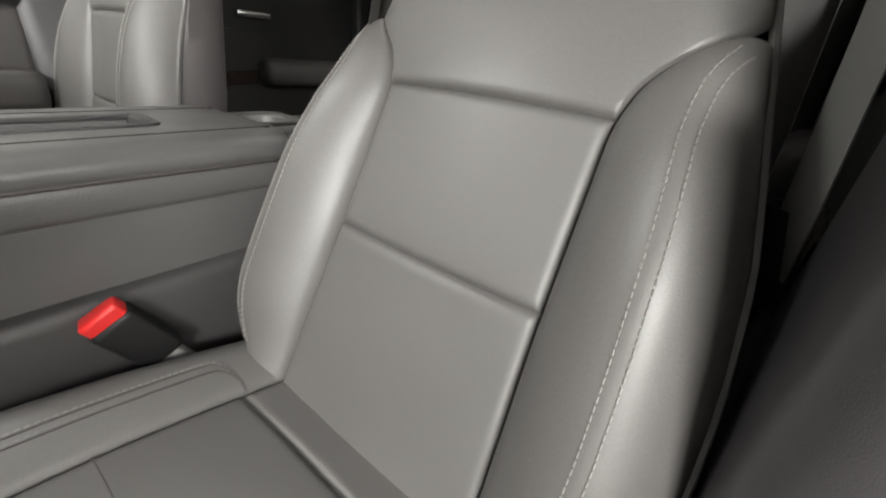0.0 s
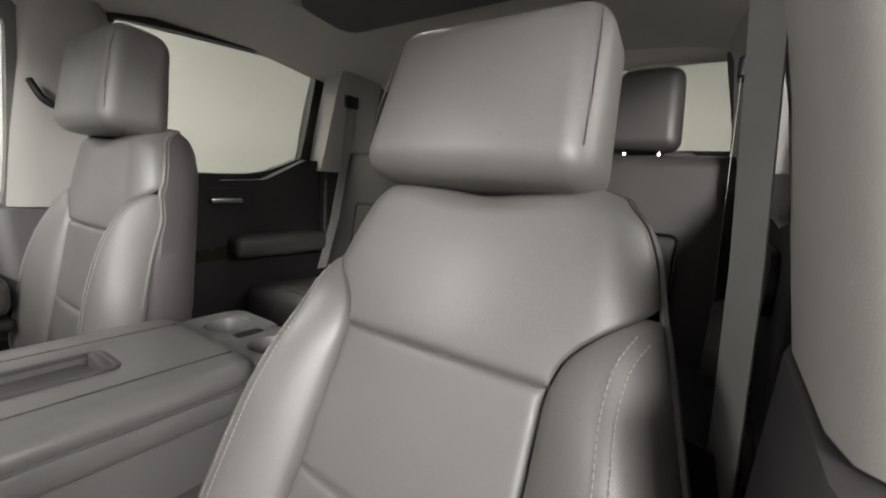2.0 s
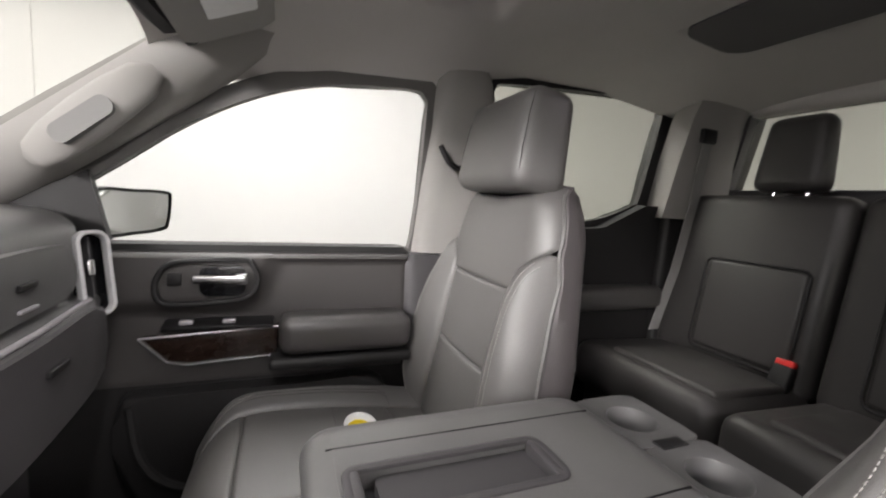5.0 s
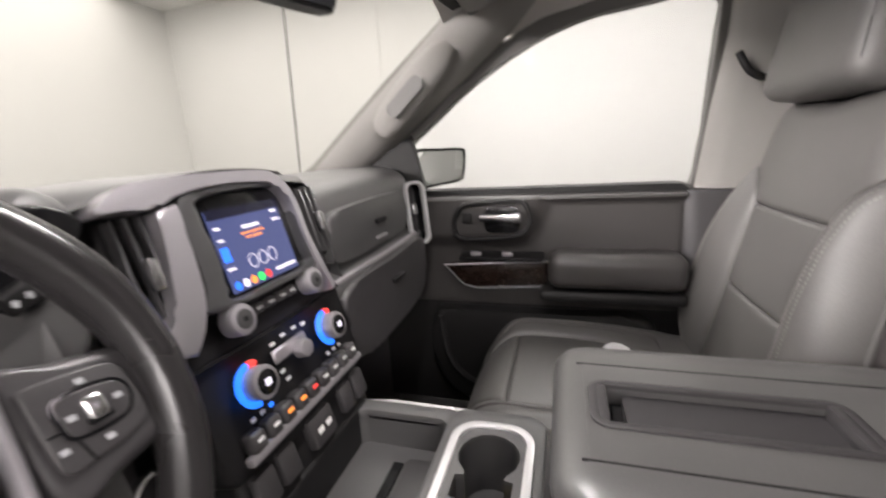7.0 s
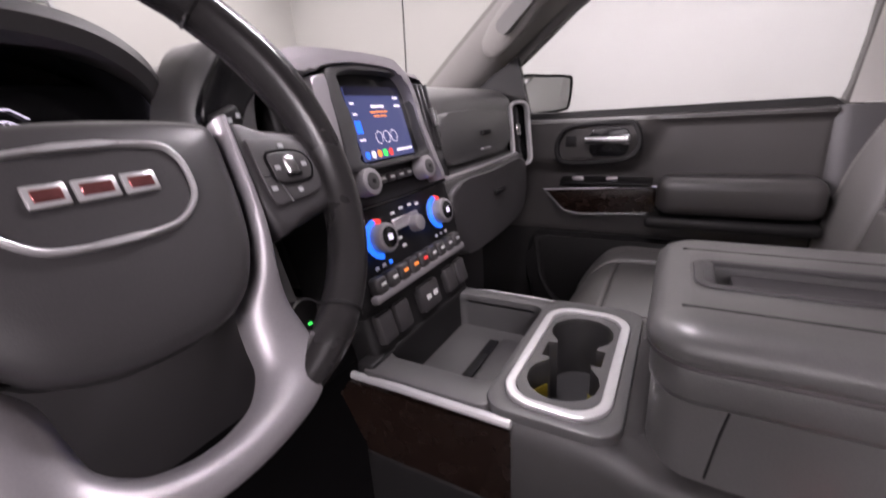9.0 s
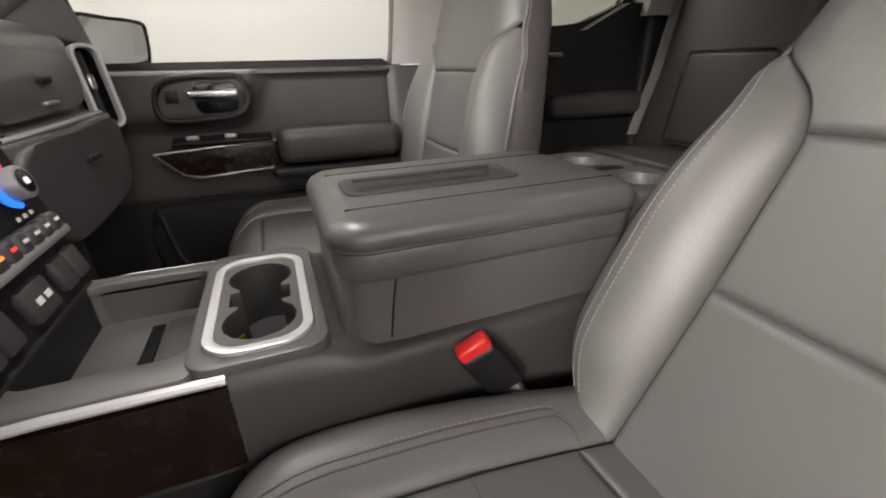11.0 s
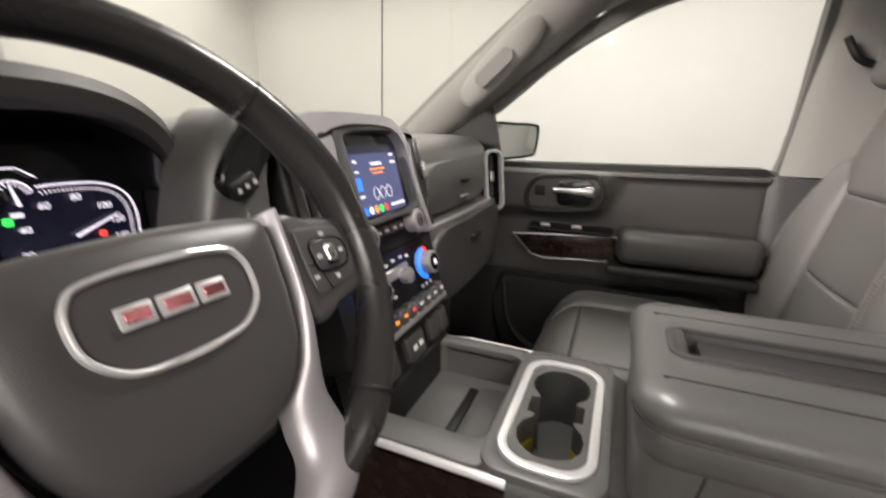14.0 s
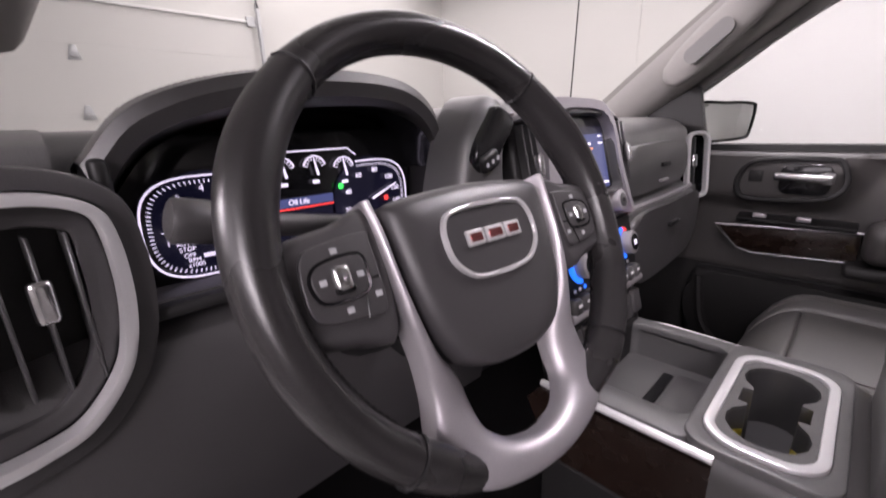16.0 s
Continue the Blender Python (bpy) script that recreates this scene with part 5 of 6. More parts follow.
def cluster():
    t = thing("instrument_cluster", "lit instrument cluster under a padded hood", "instrument cluster", pose(0, 0, 0))
    # hood: arch swept back from the brow
    brow = smooth_open([(-0.615, 0, 0.825), (-0.575, 0, 0.868), (-0.50, 0, 0.893), (-0.40, 0, 0.902), (-0.31, 0, 0.896), (-0.255, 0, 0.868), (-0.232, 0, 0.82)], 6)
    rows = []
    for y, k, dz in ((0.60, 0.94, -0.030), (0.578, 0.955, -0.022), (0.574, 0.985, -0.010), (0.580, 1.0, 0.0), (0.60, 1.005, 0.002), (0.66, 1.005, -0.006), (0.74, 0.99, -0.05), (0.80, 0.96, -0.10)):
        rows.append([Vector((-0.425 + (p.x + 0.425) * k, y + 0.02 * abs((p.x + 0.425) / 0.19) ** 2, 0.70 + (p.z - 0.70) * (1 + (k - 1) * 0.3) + dz)) for p in brow])
    part("hood", loft(rows, closed=False), HOOD, t, "padded stitched hood")
    line = [Vector((p.x, 0.598 + 0.02 * abs((p.x + 0.425) / 0.19) ** 2, p.z + 0.0025)) for p in brow]
    part("stitching", stitches(line, 0.006, 0.004, 0.0006), THREAD, t)
    inner = [Vector((-0.425 + (p.x + 0.425) * 0.93, 0, 0.70 + (p.z - 0.70) * 0.93 - 0.02)) for p in brow]
    rows = [[Vector((p.x, y, p.z)) for p in inner] for y in (0.60, 0.68)]
    part("hood_lining", loft(rows, closed=False), GLOSS, t)
    part("lower_shelf", rbox((0.36, 0.09, 0.012), (-0.42, 0.625, 0.690), 0.004, 2, (-14, 0, 0)), DARK, t)
    for x in (-0.606, -0.236):
        part("cheek", rbox((0.012, 0.10, 0.15), (x, 0.63, 0.755), 0.005), DARK, t)
    Y = 0.655
    part("face", rbox((0.35, 0.01, 0.16), (-0.42, Y + 0.01, 0.765), 0.003), GLOSS, t)
    F = Matrix.Translation((0, Y + 0.004, 0)) @ XZ

    def arc(cx, cz, r, a0, a1, rr=0.0016, n=24):
        return tube([(cx + r * math.cos(radians(a0 + (a1 - a0) * i / n)), Y, cz + r * math.sin(radians(a0 + (a1 - a0) * i / n))) for i in range(n + 1)], rr, n=5)

    def ticks(cx, cz, r, a0, a1, n, ln=0.006):
        bms = []
        for i in range(n):
            a = radians(a0 + (a1 - a0) * i / (n - 1))
            bms.append(tube([(cx + r * math.cos(a), Y, cz + r * math.sin(a)), (cx + (r - ln) * math.cos(a), Y, cz + (r - ln) * math.sin(a))], 0.0006, n=4))
        return join(*bms)

    # two large dials with squared-off glowing outlines
    def dial_path(cx, cz, a0, a1, rx, rz, n=40):
        out = []
        for i in range(n + 1):
            q = radians(a0 + (a1 - a0) * i / n)
            c, d = math.cos(q), math.sin(q)
            k = (abs(c) ** 3 + abs(d) ** 3) ** (-1 / 3)
            out.append((cx + rx * k * c, Y, cz + rz * k * d))
        return out
    for cx, a0, a1, needle in ((-0.520, 75, 280, 180), (-0.318, 110, -50, 25)):
        cz = 0.754
        dial = part("dial", disc(0.056, 0.002, Matrix.Translation((cx, Y + 0.004, cz)) @ XZ, 40), SCREEN_DARK, t)
        part("dial_ring", tube(dial_path(cx, cz, a0, a1, 0.060, 0.051), 0.0011, n=5), WHITE_GLOW, dial)
        inner = dial_path(cx, cz, a0, a1, 0.055, 0.047, 44)
        part("dial_ticks", join(*[tube([p, (cx + (p[0] - cx) * 0.93, Y, cz + (p[2] - cz) * 0.93)], 0.0005, n=4) for p in inner]), WHITE_GLOW, dial)
        q = radians(needle)
        part("needle", tube([(cx, Y - 0.003, cz), (cx + 0.045 * math.cos(q), Y - 0.003, cz + 0.040 * math.sin(q))], [0.0018, 0.0008], n=5), WHITE_GLOW, dial)
        part("dial_print", rbox((0.016, 0.001, 0.004), (cx - 0.004, Y, cz - 0.030), 0), WHITE_GLOW, dial)
    # four small gauges
    for i, cx in enumerate((-0.475, -0.437, -0.397, -0.357)):
        cz = 0.797 + (0.004 if i in (1, 2) else 0)
        g = part("small_gauge", arc(cx, cz, 0.0145, 165, 15, 0.0009, 12), WHITE_GLOW, t)
        part("gauge_ticks", ticks(cx, cz, 0.0135, 165, 15, 9, 0.004), WHITE_GLOW, g)
        part("gauge_mark", rbox((0.008, 0.002, 0.004), (cx, Y, cz - 0.016), 0), WHITE_GLOW, g)
        part("needle", tube([(cx + 0.003, Y - 0.002, cz - 0.008), (cx - 0.001, Y - 0.002, cz + 0.011)], [0.0018, 0.0008], n=5), WHITE_GLOW, g)
    part("gauge_line", tube([(-0.49, Y, 0.822), (-0.35, Y, 0.822), (-0.338, Y, 0.813)], 0.0009, n=4), WHITE_GLOW, t)
    scr = part("display", rbox((0.092, 0.004, 0.066), (-0.424, Y, 0.737), 0.002, 1), SCREEN_DARK, t)
    part("display_bar", rbox((0.092, 0.002, 0.0015), (-0.424, Y - 0.003, 0.757), 0), RED_GLOW, scr)
    part("display_bar", rbox((0.092, 0.002, 0.010), (-0.424, Y - 0.002, 0.764), 0), SCREEN, scr)
    part("display_bar", rbox((0.092, 0.002, 0.012), (-0.424, Y - 0.002, 0.711), 0), SCREEN, scr)
    for x, z, g in ((-0.365, 0.776, GREEN_GLOW), (-0.480, 0.765, GREEN_GLOW), (-0.295, 0.752, RED_GLOW), (-0.41, 0.711, RED_GLOW)):
        part("warning_light", rbox((0.007, 0.003, 0.007), (x, Y - 0.002, z), 0.002, 1), g, t)
    words(t, "Oil Life", (-0.424, Y - 0.005, 0.7645), 0.009)
    words(t, "100", (-0.428, Y - 0.005, 0.736), 0.020)
    for txt, x, z in (("AUTO", -0.5470, 0.7405), ("STOP", -0.5465, 0.7345), ("OFF", -0.5455, 0.728), ("RPM", -0.5420, 0.7225), ("x1000", -0.5410, 0.7175)):
        words(t, txt, (x, Y - 0.005, z), 0.0062)
    for v, a in (("1", 192), ("2", 158), ("3", 128), ("4", 95)):
        words(t, v, (-0.520 + 0.042 * math.cos(radians(a)), Y - 0.003, 0.752 + 0.041 * math.sin(radians(a))), 0.010)
    for v, a in (("20", 192), ("40", 158), ("60", 120), ("80", 82), ("100", 45), ("120", 18), ("140", -8)):
        words(t, v, (-0.318 + 0.040 * math.cos(radians(a)), Y - 0.003, 0.752 + 0.040 * math.sin(radians(a))), 0.009)


def words(parent, text, at, size, mat=None, m=None, name="lettering"):
    cu = bpy.data.curves.new("tmp", "FONT")
    cu.body, cu.size, cu.align_x, cu.align_y, cu.extrude = text, size, "CENTER", "CENTER", 0.0004
    tmp = new("tmp", cu)
    me = bpy.data.meshes.new_from_object(tmp.evaluated_get(bpy.context.evaluated_depsgraph_get()))
    bpy.data.objects.remove(tmp)
    bpy.data.curves.remove(cu)
    me.name = name
    me.materials.clear()
    me.materials.append(mat or WHITE_GLOW)
    ob = new(name, me)
    ob.parent = parent
    ob.matrix_basis = m if m is not None else Matrix.Translation(at) @ pose(0, 0, 0, 90)
    return ob


cluster()


def centre_stack():
    # local frame: x across, y up the face, z towards the cabin
    lean = math.degrees(math.atan2(0.072, 0.275))
    M = pose(0.016, 0.4635, 0.565, 90 - lean, 0, 0)
    t = thing("centre_stack", "black centre stack with screen, knobs and switches", "centre stack", M)
    o = smooth_closed([(-0.150, 0.30), (-0.10, 0.322), (0.0, 0.330), (0.10, 0.322), (0.142, 0.30), (0.152, 0.18), (0.150, 0.05), (0.142, -0.03), (0.0, -0.035), (-0.142, -0.03), (-0.150, 0.05), (-0.152, 0.18)], 4)
    part("body", slab(o, 0.10, pose(0, 0, -0.105), 0.012, 3), DARK, t)
    # surround of the screen
    si = smooth_closed([(-0.092, 0.172), (-0.094, 0.20), (-0.094, 0.27), (-0.085, 0.292), (0.0, 0.298), (0.085, 0.292), (0.094, 0.27), (0.094, 0.20), (0.092, 0.172), (0.0, 0.170)], 5)
    so = smooth_closed([(-0.112, 0.166), (-0.106, 0.20), (-0.102, 0.283), (-0.082, 0.303), (0.0, 0.308), (0.060, 0.304), (0.080, 0.283), (0.086, 0.20), (0.094, 0.166), (0.0, 0.163)], 5)
    part("screen_surround", ring(so, [(p.x * 0.84, p.y) for p in si], 0.03, pose(0, 0, -0.008), 0.006), DARK_SATIN, t, "dark satin screen surround")
    over = [(-0.186, 0.297), (-0.162, 0.312), (-0.132, 0.3175), (-0.066, 0.320), (0.031, 0.318), (0.072, 0.307), (0.090, 0.270), (0.092, 0.216), (0.102, 0.164), (0.112, 0.121)]
    under = [(0.103, 0.119), (0.090, 0.163), (0.081, 0.214), (0.078, 0.268), (0.063, 0.293), (0.031, 0.3025), (-0.040, 0.3055), (-0.098, 0.300), (-0.130, 0.2895), (-0.162, 0.2915), (-0.186, 0.291)]
    part("surround_cap", slab(smooth_open([(x, y, 0) for x, y in over], 4) + smooth_open([(x, y, 0) for x, y in under], 4), 0.034, pose(0, 0, -0.008), 0.004, 3), SILVER, t, "satin silver arch over the screen")
    leg = smooth_open([(-0.126, 0.288, 0), (-0.133, 0.247, 0), (-0.142, 0.209, 0), (-0.149, 0.184, 0), (-0.166, 0.163, 0), (-0.172, 0.141, 0)], 3) + smooth_open([(-0.146, 0.134, 0), (-0.126, 0.158, 0), (-0.113, 0.185, 0), (-0.107, 0.219, 0), (-0.103, 0.261, 0), (-0.100, 0.292, 0)], 3)
    part("surround_leg", slab(leg, 0.028, pose(0, 0, -0.008), 0.004, 3), SILVER, t, "satin silver leg beside the screen")
    scr = part("screen_bezel", slab(si, 0.012, pose(0, 0, -0.006), 0.002), GLOSS, t, m=Matrix.Diagonal((0.84, 1, 1, 1)))
    part("screen", rbox((0.152, 0.104, 0.003), (0.0, 0.226, 0.008), 0.001, 1), SCREEN, scr, "lit blue touch screen")
    part("screen_bar", rbox((0.152, 0.012, 0.001), (0, 0.272, 0.0102), 0), SCREEN_DARK, scr)
    for i, g in enumerate((BLUE_GLOW, WHITE_GLOW, ORANGE_GLOW, GREEN_GLOW, RED_GLOW)):
        part("screen_icon", disc(0.0055, 0.001, pose(-0.066 + 0.0165 * i, 0.182, 0.0098), 16), g, scr)
    part("screen_tile", rbox((0.014, 0.018, 0.001), (-0.066, 0.222, 0.0098), 0), BLUE_GLOW, scr)
    for i in range(3):
        part("screen_ring", tube([(-0.02 + 0.022 * i + 0.009 * math.cos(a), 0.205 + 0.009 * math.sin(a), 0.0100) for a in (2 * math.pi * k / 20 for k in range(20))], 0.0005, True, 4), WHITE_GLOW, scr)
    for x, y, w, h in ((0.0, 0.250, 0.036, 0.004), (0.0, 0.242, 0.050, 0.002), (0, 0.236, 0.036, 0.002), (0.02, 0.272, 0.09, 0.003), (-0.066, 0.272, 0.012, 0.003), (-0.066, 0.255, 0.010, 0.003), (-0.066, 0.240, 0.010, 0.003), (-0.066, 0.204, 0.014, 0.003), (0.06, 0.262, 0.014, 0.003), (0.06, 0.250, 0.018, 0.003), (0.045, 0.183, 0.05, 0.004)):
        part("screen_text_bar", rbox((w, h, 0.0008), (x, y, 0.0102), 0), WHITE_GLOW if h > 0.0025 else ORANGE_GLOW, scr)
    # tune knobs and buttons
    for x in (-0.080, 0.069):
        k = part("tuning_knob", disc(0.019, 0.022, pose(x, 0.146, 0.004), 32, 0.003), SILVER, t, "bright ribbed knob")
        part("knob_cap", disc(0.0125, 0.0232, pose(x, 0.146, 0.004), 28, 0.002), DARK_SATIN, k)
        part("knob_mark", rbox((0.006, 0.006, 0.0008), (x, 0.146, 0.0275), 0), DARK, k)
    for x in (-0.035, -0.012, 0.012, 0.034):
        part("button", rbox((0.020, 0.013, 0.008), (x, 0.146, 0.004), 0.003, 2), PLASTIC, t)
        part("button_print", rbox((0.010, 0.003, 0.0008), (x, 0.146, 0.0085), 0), WHITE, t)
    part("divider", tube(smooth_open([(-0.148, 0.115, 0.0), (0, 0.112, 0.004), (0.148, 0.115, 0)], 5), 0.003, n=6), GLOSS, t)
    # climate controls
    for x in (-0.088, 0.078):
        k = part("climate_knob", disc(0.0205, 0.030, pose(x, 0.068, 0.0), 32, 0.003), SILVER, t, "climate knob with lit ring")
        part("lit_ring", tube([(x + 0.0245 * math.cos(radians(a)), 0.068 + 0.0245 * math.sin(radians(a)), 0.010) for a in range(95, 271, 8)], 0.0042, n=6), BLUE_GLOW, k)
        part("lit_ring", tube([(x + 0.0245 * math.cos(radians(a)), 0.068 + 0.0245 * math.sin(radians(a)), 0.010) for a in range(64, 93, 7)], 0.0042, n=6), RED_GLOW, k)
        part("knob_face", disc(0.015, 0.031, pose(x, 0.068, 0.0), 28, 0.001), GLOSS, k)
        part("digits", rbox((0.009, 0.008, 0.0008), (x, 0.068, 0.0315), 0), WHITE_GLOW, k)
        for i in (-1, 0, 1):
            part("button_print", rbox((0.007, 0.005, 0.001), (x + 0.016 * i, 0.030, 0.0045), 0), BLUE_GLOW if (x < 0 and i == 1) else WHITE, t)
    part("climate_display", rbox((0.070, 0.018, 0.006), (-0.006, 0.076, 0.003), 0.002, 1), SILVER, t)
    part("fan_knob", disc(0.013, 0.016, pose(0.008, 0.066, 0.004), 24, 0.003), SILVER, t)
    for x, y in ((-0.035, 0.094), (-0.012, 0.097), (0.012, 0.097), (0.032, 0.094), (-0.035, 0.055), (-0.03, 0.042)):
        part("button_print", rbox((0.009, 0.004, 0.001), (x, y, 0.0045), 0), WHITE, t)
    # row of toggle switches
    part("switch_rail", rbox((0.265, 0.012, 0.014), (0, -0.008, 0.006), 0.004, 2), SILVER, t)
    for i in range(9):
        k = part("toggle_switch", rbox((0.024, 0.026, 0.020), (-0.112 + 0.028 * i, 0.008, 0.004), 0.006, 3), PLASTIC, t)
        part("switch_mark", rbox((0.010, 0.004, 0.001), (-0.112 + 0.028 * i, 0.010, 0.0145), 0), (ORANGE_GLOW if i in (2, 3) else RED_GLOW if i == 4 else WHITE), k)
    # lower face with sockets
    lo = part("lower_face", rbox((0.285, 0.10, 0.05), (0, -0.068, -0.035), 0.012, 3), DARK, t)
    part("socket_cover", rbox((0.055, 0.045, 0.02), (0.0, -0.052, -0.005), 0.006, 2), PLASTIC, lo)
    for i in (-1, 1):
        part("usb_socket", rbox((0.012, 0.008, 0.001), (0.010 * i, -0.052, 0.0055), 0), WHITE, lo)
    for x in (-0.075, 0.075, 0.115, -0.115):
        part("socket_cover", rbox((0.034, 0.045, 0.018), (x, -0.052, -0.006), 0.006, 2), PLASTIC, lo)


centre_stack()


def centre_vents():
    for x, lab in ((-0.134, "slim air vent beside the screen on the driver side"), (0.168, "slim air vent beside the screen on the passenger side")):
        t = thing("air_vent", lab, "air vent", pose(x, 0.520, 0.79, -14, 0, 0), "air vents")
        part("well", rbox((0.054, 0.05, 0.13), (0, 0.035, 0), 0.010), DARK, t)
        for i in (-1, 0, 1):
            part("slat", rbox((0.0035, 0.018, 0.112), (0.015 * i, 0.006, 0), 0.001, 1), DARK_SATIN, t)
        part("slider", rbox((0.012, 0.014, 0.034), (0, -0.010, -0.005), 0.004, 2), CHROME, t)
    # brake controller pod
    p = thing("switch_pod", "black switch pod beside the instrument hood", "switch panel", pose(0, 0, 0))
    part("surround", pillow(smooth_closed([(-0.272, 0.72), (-0.262, 0.80), (-0.238, 0.858), (-0.214, 0.880), (-0.188, 0.878), (-0.168, 0.855), (-0.176, 0.80), (-0.190, 0.72)], 4), 0, 0.07, 0.022, Matrix.Translation((0, 0.602, 0)) @ XZ), SOFT, p)
    panel = part("panel", pillow(smooth_closed([(-0.252, 0.800), (-0.246, 0.822), (-0.222, 0.858), (-0.208, 0.868), (-0.180, 0.856), (-0.176, 0.842), (-0.200, 0.812), (-0.214, 0.790), (-0.236, 0.786)], 3), 0, 0.012, 0.004, Matrix.Translation((0, 0.536, 0)) @ XZ), GLOSS, p)
    part("lever", rbox((0.034, 0.012, 0.022), (-0.230, 0.522, 0.801), 0.005, 3, (0, -22, 0)), DARK, panel)
    for i in (-1, 0, 1):
        part("lever_mark", rbox((0.004, 0.001, 0.005), (-0.230 + 0.010 * i, 0.5155, 0.801 + 0.004 * i), 0), PRINT, panel)


centre_vents()


def start_button():
    t = thing("start_button", "round engine start button with green light", "start button", pose(-0.158, 0.548, 0.542, 78, 0, -8))
    part("rim", disc(0.026, 0.012, pose(0, 0, -0.004), 32, 0.003), CHROME, t)
    part("cap", disc(0.021, 0.014, pose(0, 0, -0.004), 32, 0.002), DARK, t)
    part("light", rbox((0.006, 0.004, 0.001), (0.0, -0.012, 0.0102), 0), GREEN_GLOW, t)


start_button()


# ---- steering wheel ----
def steering_wheel():
    tilt = 26.0
    M = pose(-0.412, 0.386, 0.769, 90 - tilt, 0, -4.0)
    t = thing("steering_wheel", "black leather steering wheel with silver spokes", "steering wheel", M)
    R, r = 0.162, 0.0146

    def low(b):
        """How far an angle lies in the bottom stretch that carries the silver insert."""
        return max(0.0, min(1.0, (36 - abs(b - 270)) / 14))

    def rim_arc(a0, a1, n):
        pts, rad = [], []
        for i in range(n + 1):
            b = (a0 + (a1 - a0) * i / n) % 360
            a, k = radians(b), low(b)
            pts.append(((R + 0.004 * k) * math.cos(a), (R + 0.004 * k) * math.sin(a), -0.012 * k))
            thumb = max(math.exp(-((b - 24) / 18) ** 2), math.exp(-((b - 156) / 18) ** 2))
            rad.append(r * (1 + 0.16 * thumb - 0.16 * k))
        return tube(pts, rad, n=18, up=(0, 0, 1), flat=1.18)
    for a0, a1 in ((48, 132), (132.6, 227), (227.6, 312), (312.6, 407.4)):
        part("rim", rim_arc(a0, a1, 36), STEER, t)
    for a in (48, 132.3, 227.3, 312.3):
        a = radians(a)
        part("rim_seam", tube([(R * math.cos(a) + (r + 0.0003) * math.cos(q) * math.cos(a), R * math.sin(a) + (r + 0.0003) * math.cos(q) * math.sin(a), 1.18 * (r + 0.0003) * math.sin(q)) for q in (2 * math.pi * i / 20 for i in range(20))], 0.0014, True, 5), DARK, t)
    for s in (-1, 1):
        line = [((R - 0.0142) * math.cos(q), (R - 0.0142) * math.sin(q), 0.006) for q in (radians((48 + 84 * i / 40) if s > 0 else (100 + 120 * i / 40)) for i in range(41))]
        part("stitching", stitches(line, 0.005, 0.0035, 0.0005), DARK, t)
    # hub cover: a padded shield
    half = [(0, 0.0385), (0.045, 0.0365), (0.074, 0.032), (0.0795, 0.022), (0.078, 0.0), (0.0745, -0.03), (0.067, -0.058), (0.050, -0.084), (0.026, -0.0955), (0, -0.098)]
    hub = smooth_closed([(x, y) for x, y in half] + [(-x, y) for x, y in half[-2:0:-1]], 5)
    rows = [[Vector((p.x * k, (p.y + 0.028) * k - 0.028, z)) for p in hub] for k, z in ((0.96, -0.045), (1.0, -0.012), (0.995, -0.004), (0.975, 0.002), (0.94, 0.0062), (0.86, 0.0095), (0.7, 0.0118), (0.45, 0.013))]
    h = part("hub_cover", loft(rows), HUBMAT, t)
    half = [(0, 0.019), (0.034, 0.0165), (0.044, 0.009), (0.047, -0.003), (0.045, -0.018), (0.036, -0.029), (0.024, -0.0345), (0, -0.036)]
    badge = smooth_closed(half + [(-x, y) for x, y in half[-2:0:-1]], 4)
    part("badge_frame", ring(badge, offset_poly(badge, -0.0034), 0.0065, pose(0, 0, 0.0100), 0.002), BRIGHT, h, "polished badge frame")
    part("badge_plate", slab(offset_poly(badge, -0.004), 0.0035, pose(0, 0, 0.0105)), HUBMAT, h)
    # plain bright bars in place of the maker's mark
    for x, w in ((-0.0195, 0.0165), (0.0, 0.0185), (0.0195, 0.0165)):
        bar = part("badge_mark", rbox((w, 0.0115, 0.003), (x, -0.006, 0.0150), 0.0012, 2), BRIGHT, h, "bright metal badge bar")
        part("badge_inset", rbox((w - 0.005, 0.0062, 0.001), (x, -0.006, 0.0167), 0.0004, 1), BADGE, bar, "red badge inset")
    part("airbag_mark", rbox((0.030, 0.003, 0.0006), (0.0, -0.055, 0.0118), 0), DARK, h)
    # upper spokes with switch pads
    for s in (-1, 1):
        o = [(0.086, 0.028), (0.115, 0.0255), (0.147, 0.020), (0.157, 0.008), (0.158, -0.014), (0.154, -0.034), (0.144, -0.043), (0.118, -0.048), (0.090, -0.049)]
        part("spoke", pillow(smooth_closed([(s * x, y) for x, y in o], 4), -0.032, 0.0035, 0.009), HUBMAT, t)
        o = [(0.098, 0.0165), (0.130, 0.0135), (0.140, 0.008), (0.143, -0.010), (0.141, -0.026), (0.130, -0.0318), (0.112, -0.0335), (0.097, -0.033), (0.0950, -0.010), (0.0955, 0.010)]
        pad = part("switch_pad", pillow(smooth_closed([(s * x, y) for x, y in o], 4), 0.0, 0.0062, 0.0015), PLASTIC, t)
        inner = smooth_closed([(s * x, y) for x, y in ((0.106, 0.004), (0.130, 0.003), (0.138, -0.004), (0.137, -0.014), (0.130, -0.020), (0.107, -0.019), (0.1035, -0.008))], 4)
        part("rocker_groove", ring(offset_poly(inner, 0.0012), offset_poly(inner, -0.0008), 0.001, pose(0, 0, 0.006)), GLOSS, pad)
        part("rocker", pillow(offset_poly(inner, -0.0008), 0.005, 0.0078, 0.001), HUBMAT, pad)
        part("thumb_roller", rbox((0.011, 0.0155, 0.007), (s * 0.120, -0.008, 0.0075), 0.003, 3), CHROME, pad)
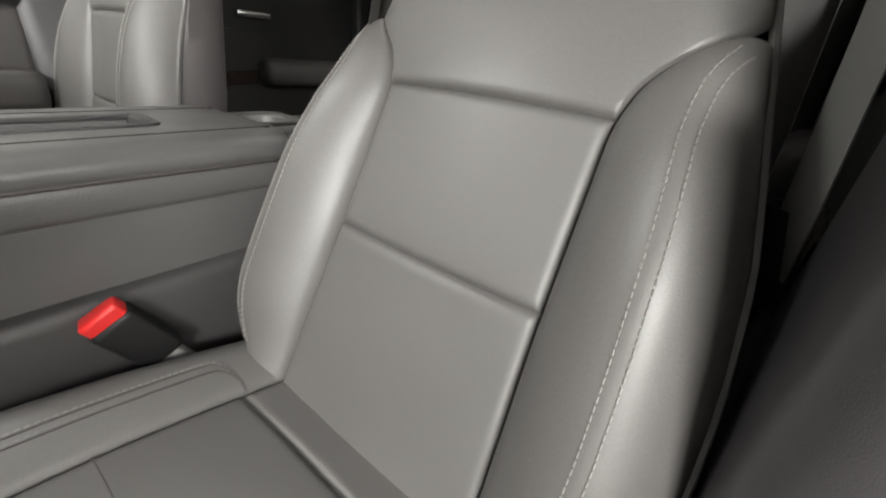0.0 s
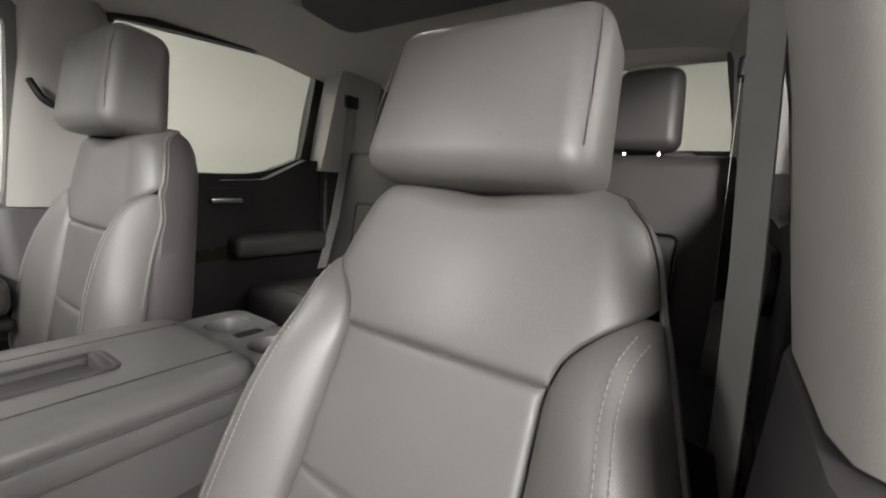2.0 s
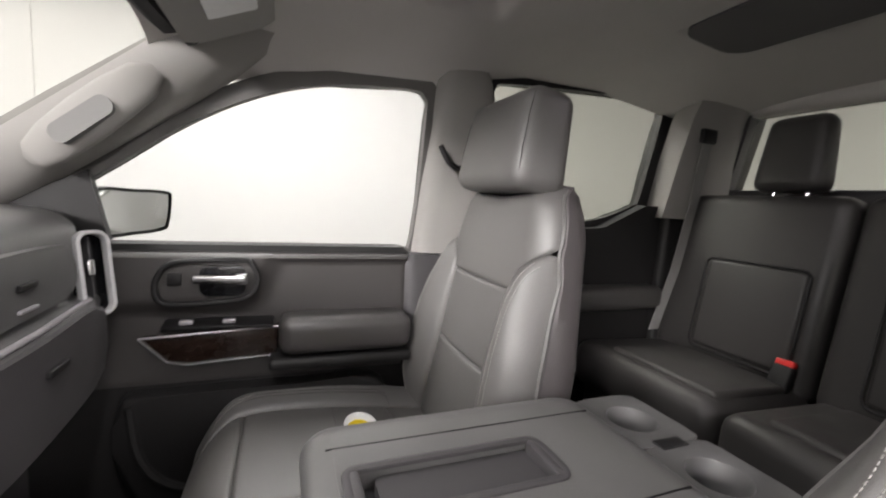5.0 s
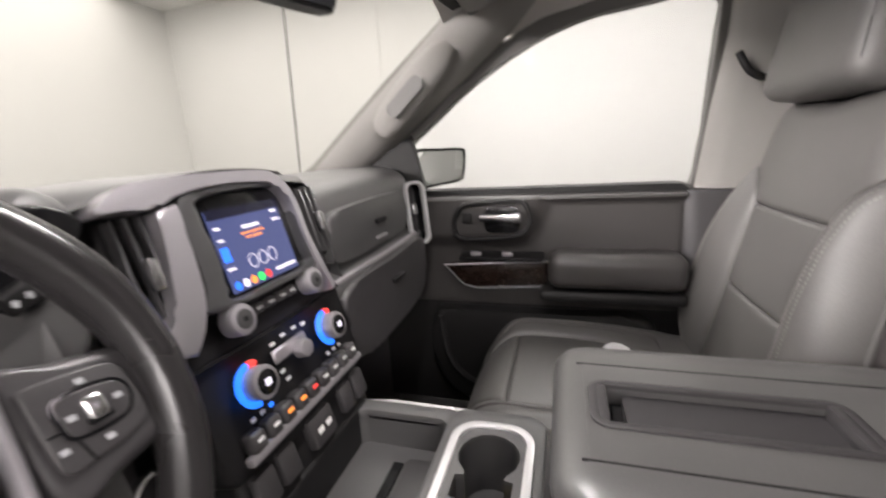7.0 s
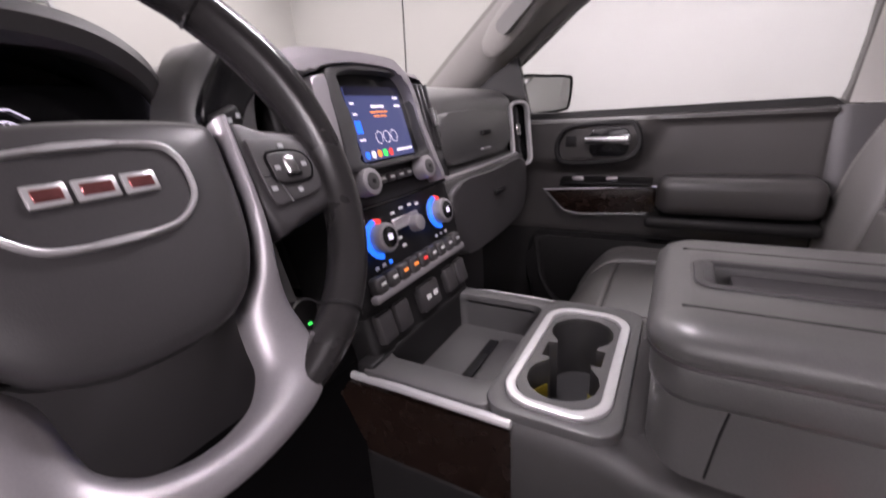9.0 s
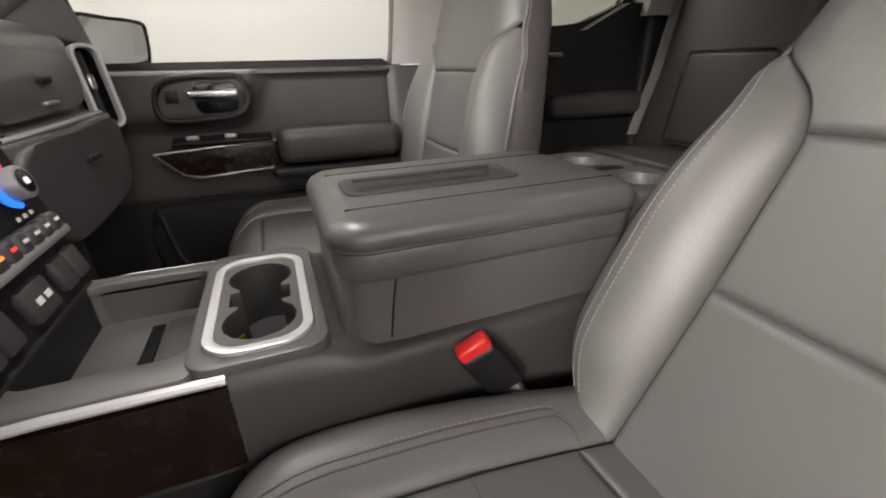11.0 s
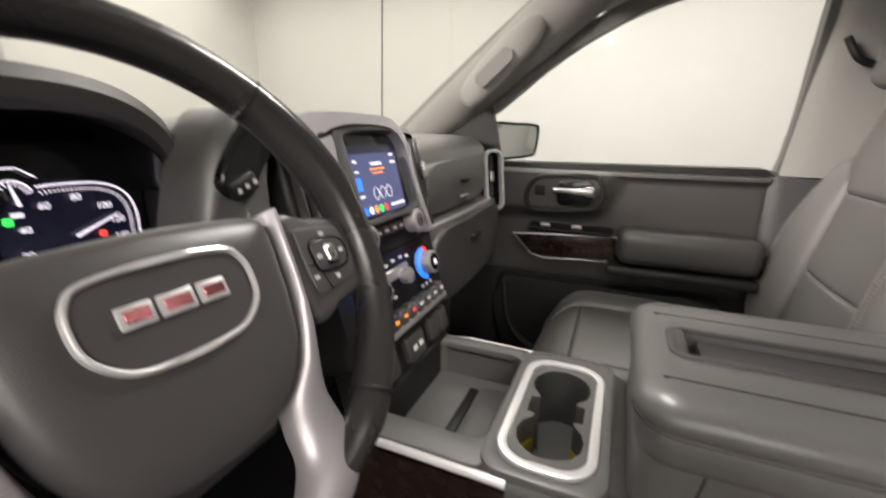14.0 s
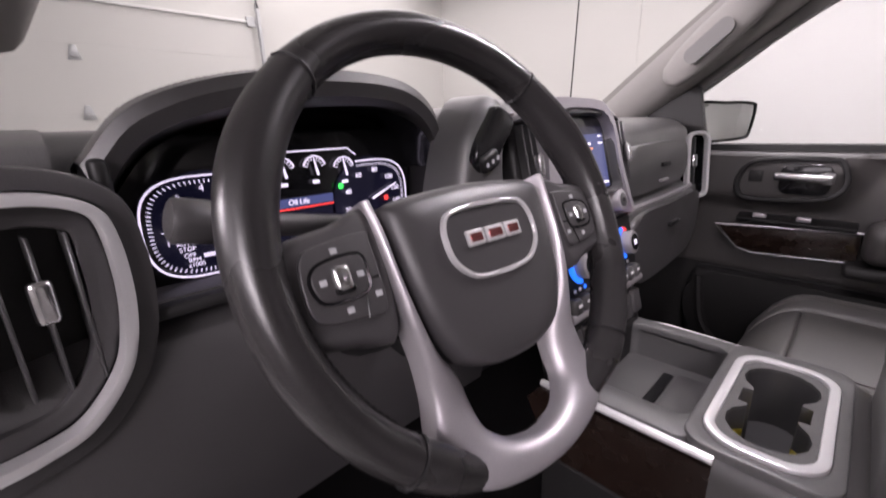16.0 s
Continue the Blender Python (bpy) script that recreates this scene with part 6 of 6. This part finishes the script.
        part("roller_edge", rbox((0.0125, 0.005, 0.005), (s * 0.120, -0.0145, 0.0078), 0.002, 2), GLOSS, pad)
        for x, y in ((0.1085, -0.008), (0.1315, -0.008), (0.120, 0.0085), (0.120, -0.0265), (0.100, -0.022)):
            part("switch_mark", rbox((0.0040, 0.0034, 0.0008), (s * x, y, 0.0082 if y == -0.008 else 0.0066), 0), PRINT, pad)
        part("pad_split", tube([(s * 0.0965, -0.012, 0.0062), (s * 0.105, -0.0125, 0.0062), (s * 0.107, -0.019, 0.0062), (s * 0.110, -0.034, 0.0062)], 0.0007, n=4), GLOSS, pad)
    # silver frame: strips beside the hub that widen into the joined lower spokes
    outer = [(0.0925, 0.035), (0.0895, 0.012), (0.087, -0.018), (0.0845, -0.046), (0.0805, -0.072), (0.0795, -0.098), (0.0835, -0.122), (0.0825, -0.144), (0.067, -0.1615), (0.036, -0.1715), (0, -0.1755)]
    inner = [(0.0835, 0.035), (0.0805, 0.012), (0.0785, -0.018), (0.0735, -0.046), (0.0655, -0.070), (0.0515, -0.091), (0.0475, -0.113), (0.0440, -0.132), (0.030, -0.1465), (0.012, -0.1525), (0, -0.1535)]
    front = [0.006, 0.0075, 0.0075, 0.006, 0.002, -0.003, -0.004, 0.0, 0.006, 0.0085, 0.009]

    def both(q):
        return smooth_open([(x, y, 0) for x, y in q] + [(-x, y, 0) for x, y in q[-2::-1]], 5)
    po, pi = both(outer), both(inner)
    pz = smooth_open([(f, 0, 0) for f in front] + [(f, 0, 0) for f in front[-2::-1]], 5)
    rows = []
    for a, b, z in zip(po, pi, pz):
        f = z.x
        rows.append([Vector((p.x, p.y, zz)) for p, zz in ((a, f - 0.022), (a, f - 0.005), (a.lerp(b, 0.10), f - 0.0015), (a.lerp(b, 0.30), f), (a.lerp(b, 0.55), f - 0.0003), (a.lerp(b, 0.80), f - 0.003), (a.lerp(b, 0.95), f - 0.008), (b, f - 0.014), (b, f - 0.022))])
    part("lower_spoke", loft(rows), SILVER, t, "satin silver spokes joined in a U below the hub")
    part("spoke_back", slab(smooth_closed([(0.08, 0.02), (0.075, -0.06), (0.03, -0.085), (-0.03, -0.085), (-0.075, -0.06), (-0.08, 0.02)], 4), 0.02, pose(0, 0, -0.05)), DARK, t)
    part("column", tube([(0, -0.02, -0.05), (0, -0.02, -0.09), (0, -0.03, -0.24)], [0.045, 0.05, 0.055], n=20), DARK, t)
    back_to = M.inverted()
    part("turn_stalk", tube([back_to @ Vector(p) for p in ((-0.44, 0.50, 0.762), (-0.53, 0.492, 0.780), (-0.552, 0.487, 0.786), (-0.560, 0.485, 0.788), (-0.588, 0.480, 0.795), (-0.590, 0.480, 0.7955))], [0.009, 0.009, 0.010, 0.0145, 0.0145, 0.012], n=16), PLASTIC, t)
    part("shift_stalk", tube([(0.05, 0.02, -0.08), (0.12, 0.0, -0.07), (0.16, -0.02, -0.06)], [0.010, 0.010, 0.014], n=12), PLASTIC, t)


steering_wheel()


def warning_card():
    t = thing("warning_card", "yellow card with white edge beside the passenger cushion", "card", pose(0.272, 0.035, 0.353, 0, 4, 242))
    o = [(0.030 * math.cos(radians(a)), 0.178 + 0.024 * math.sin(radians(a))) for a in range(0, 181, 15)]
    o = [(0.030, 0.0)] + o + [(-0.030, 0.0)]
    part("card", slab(o, 0.0015, XZ), WHITE, t)
    part("print", slab([(x * 0.82, 0.004 + z * 0.92) for x, z in o], 0.001, Matrix.Translation((0, -0.0015, 0)) @ XZ), YELLOW, t)
    part("print", slab([(x * 0.82, 0.004 + z * 0.92) for x, z in o], 0.001, Matrix.Translation((0, 0.001, 0)) @ XZ), YELLOW, t)


warning_card()


def belt_guide():
    t = thing("belt_guide", "dark plastic belt guide hook on the centre pillar", "belt guide", pose(0, 0, 0))
    part("hook", tube(smooth_open([(0.704, -0.250, 1.062), (0.694, -0.258, 1.040), (0.690, -0.270, 1.020), (0.692, -0.290, 1.008), (0.704, -0.312, 1.006)], 5), 0.008, n=10), DARK, t)


belt_guide()
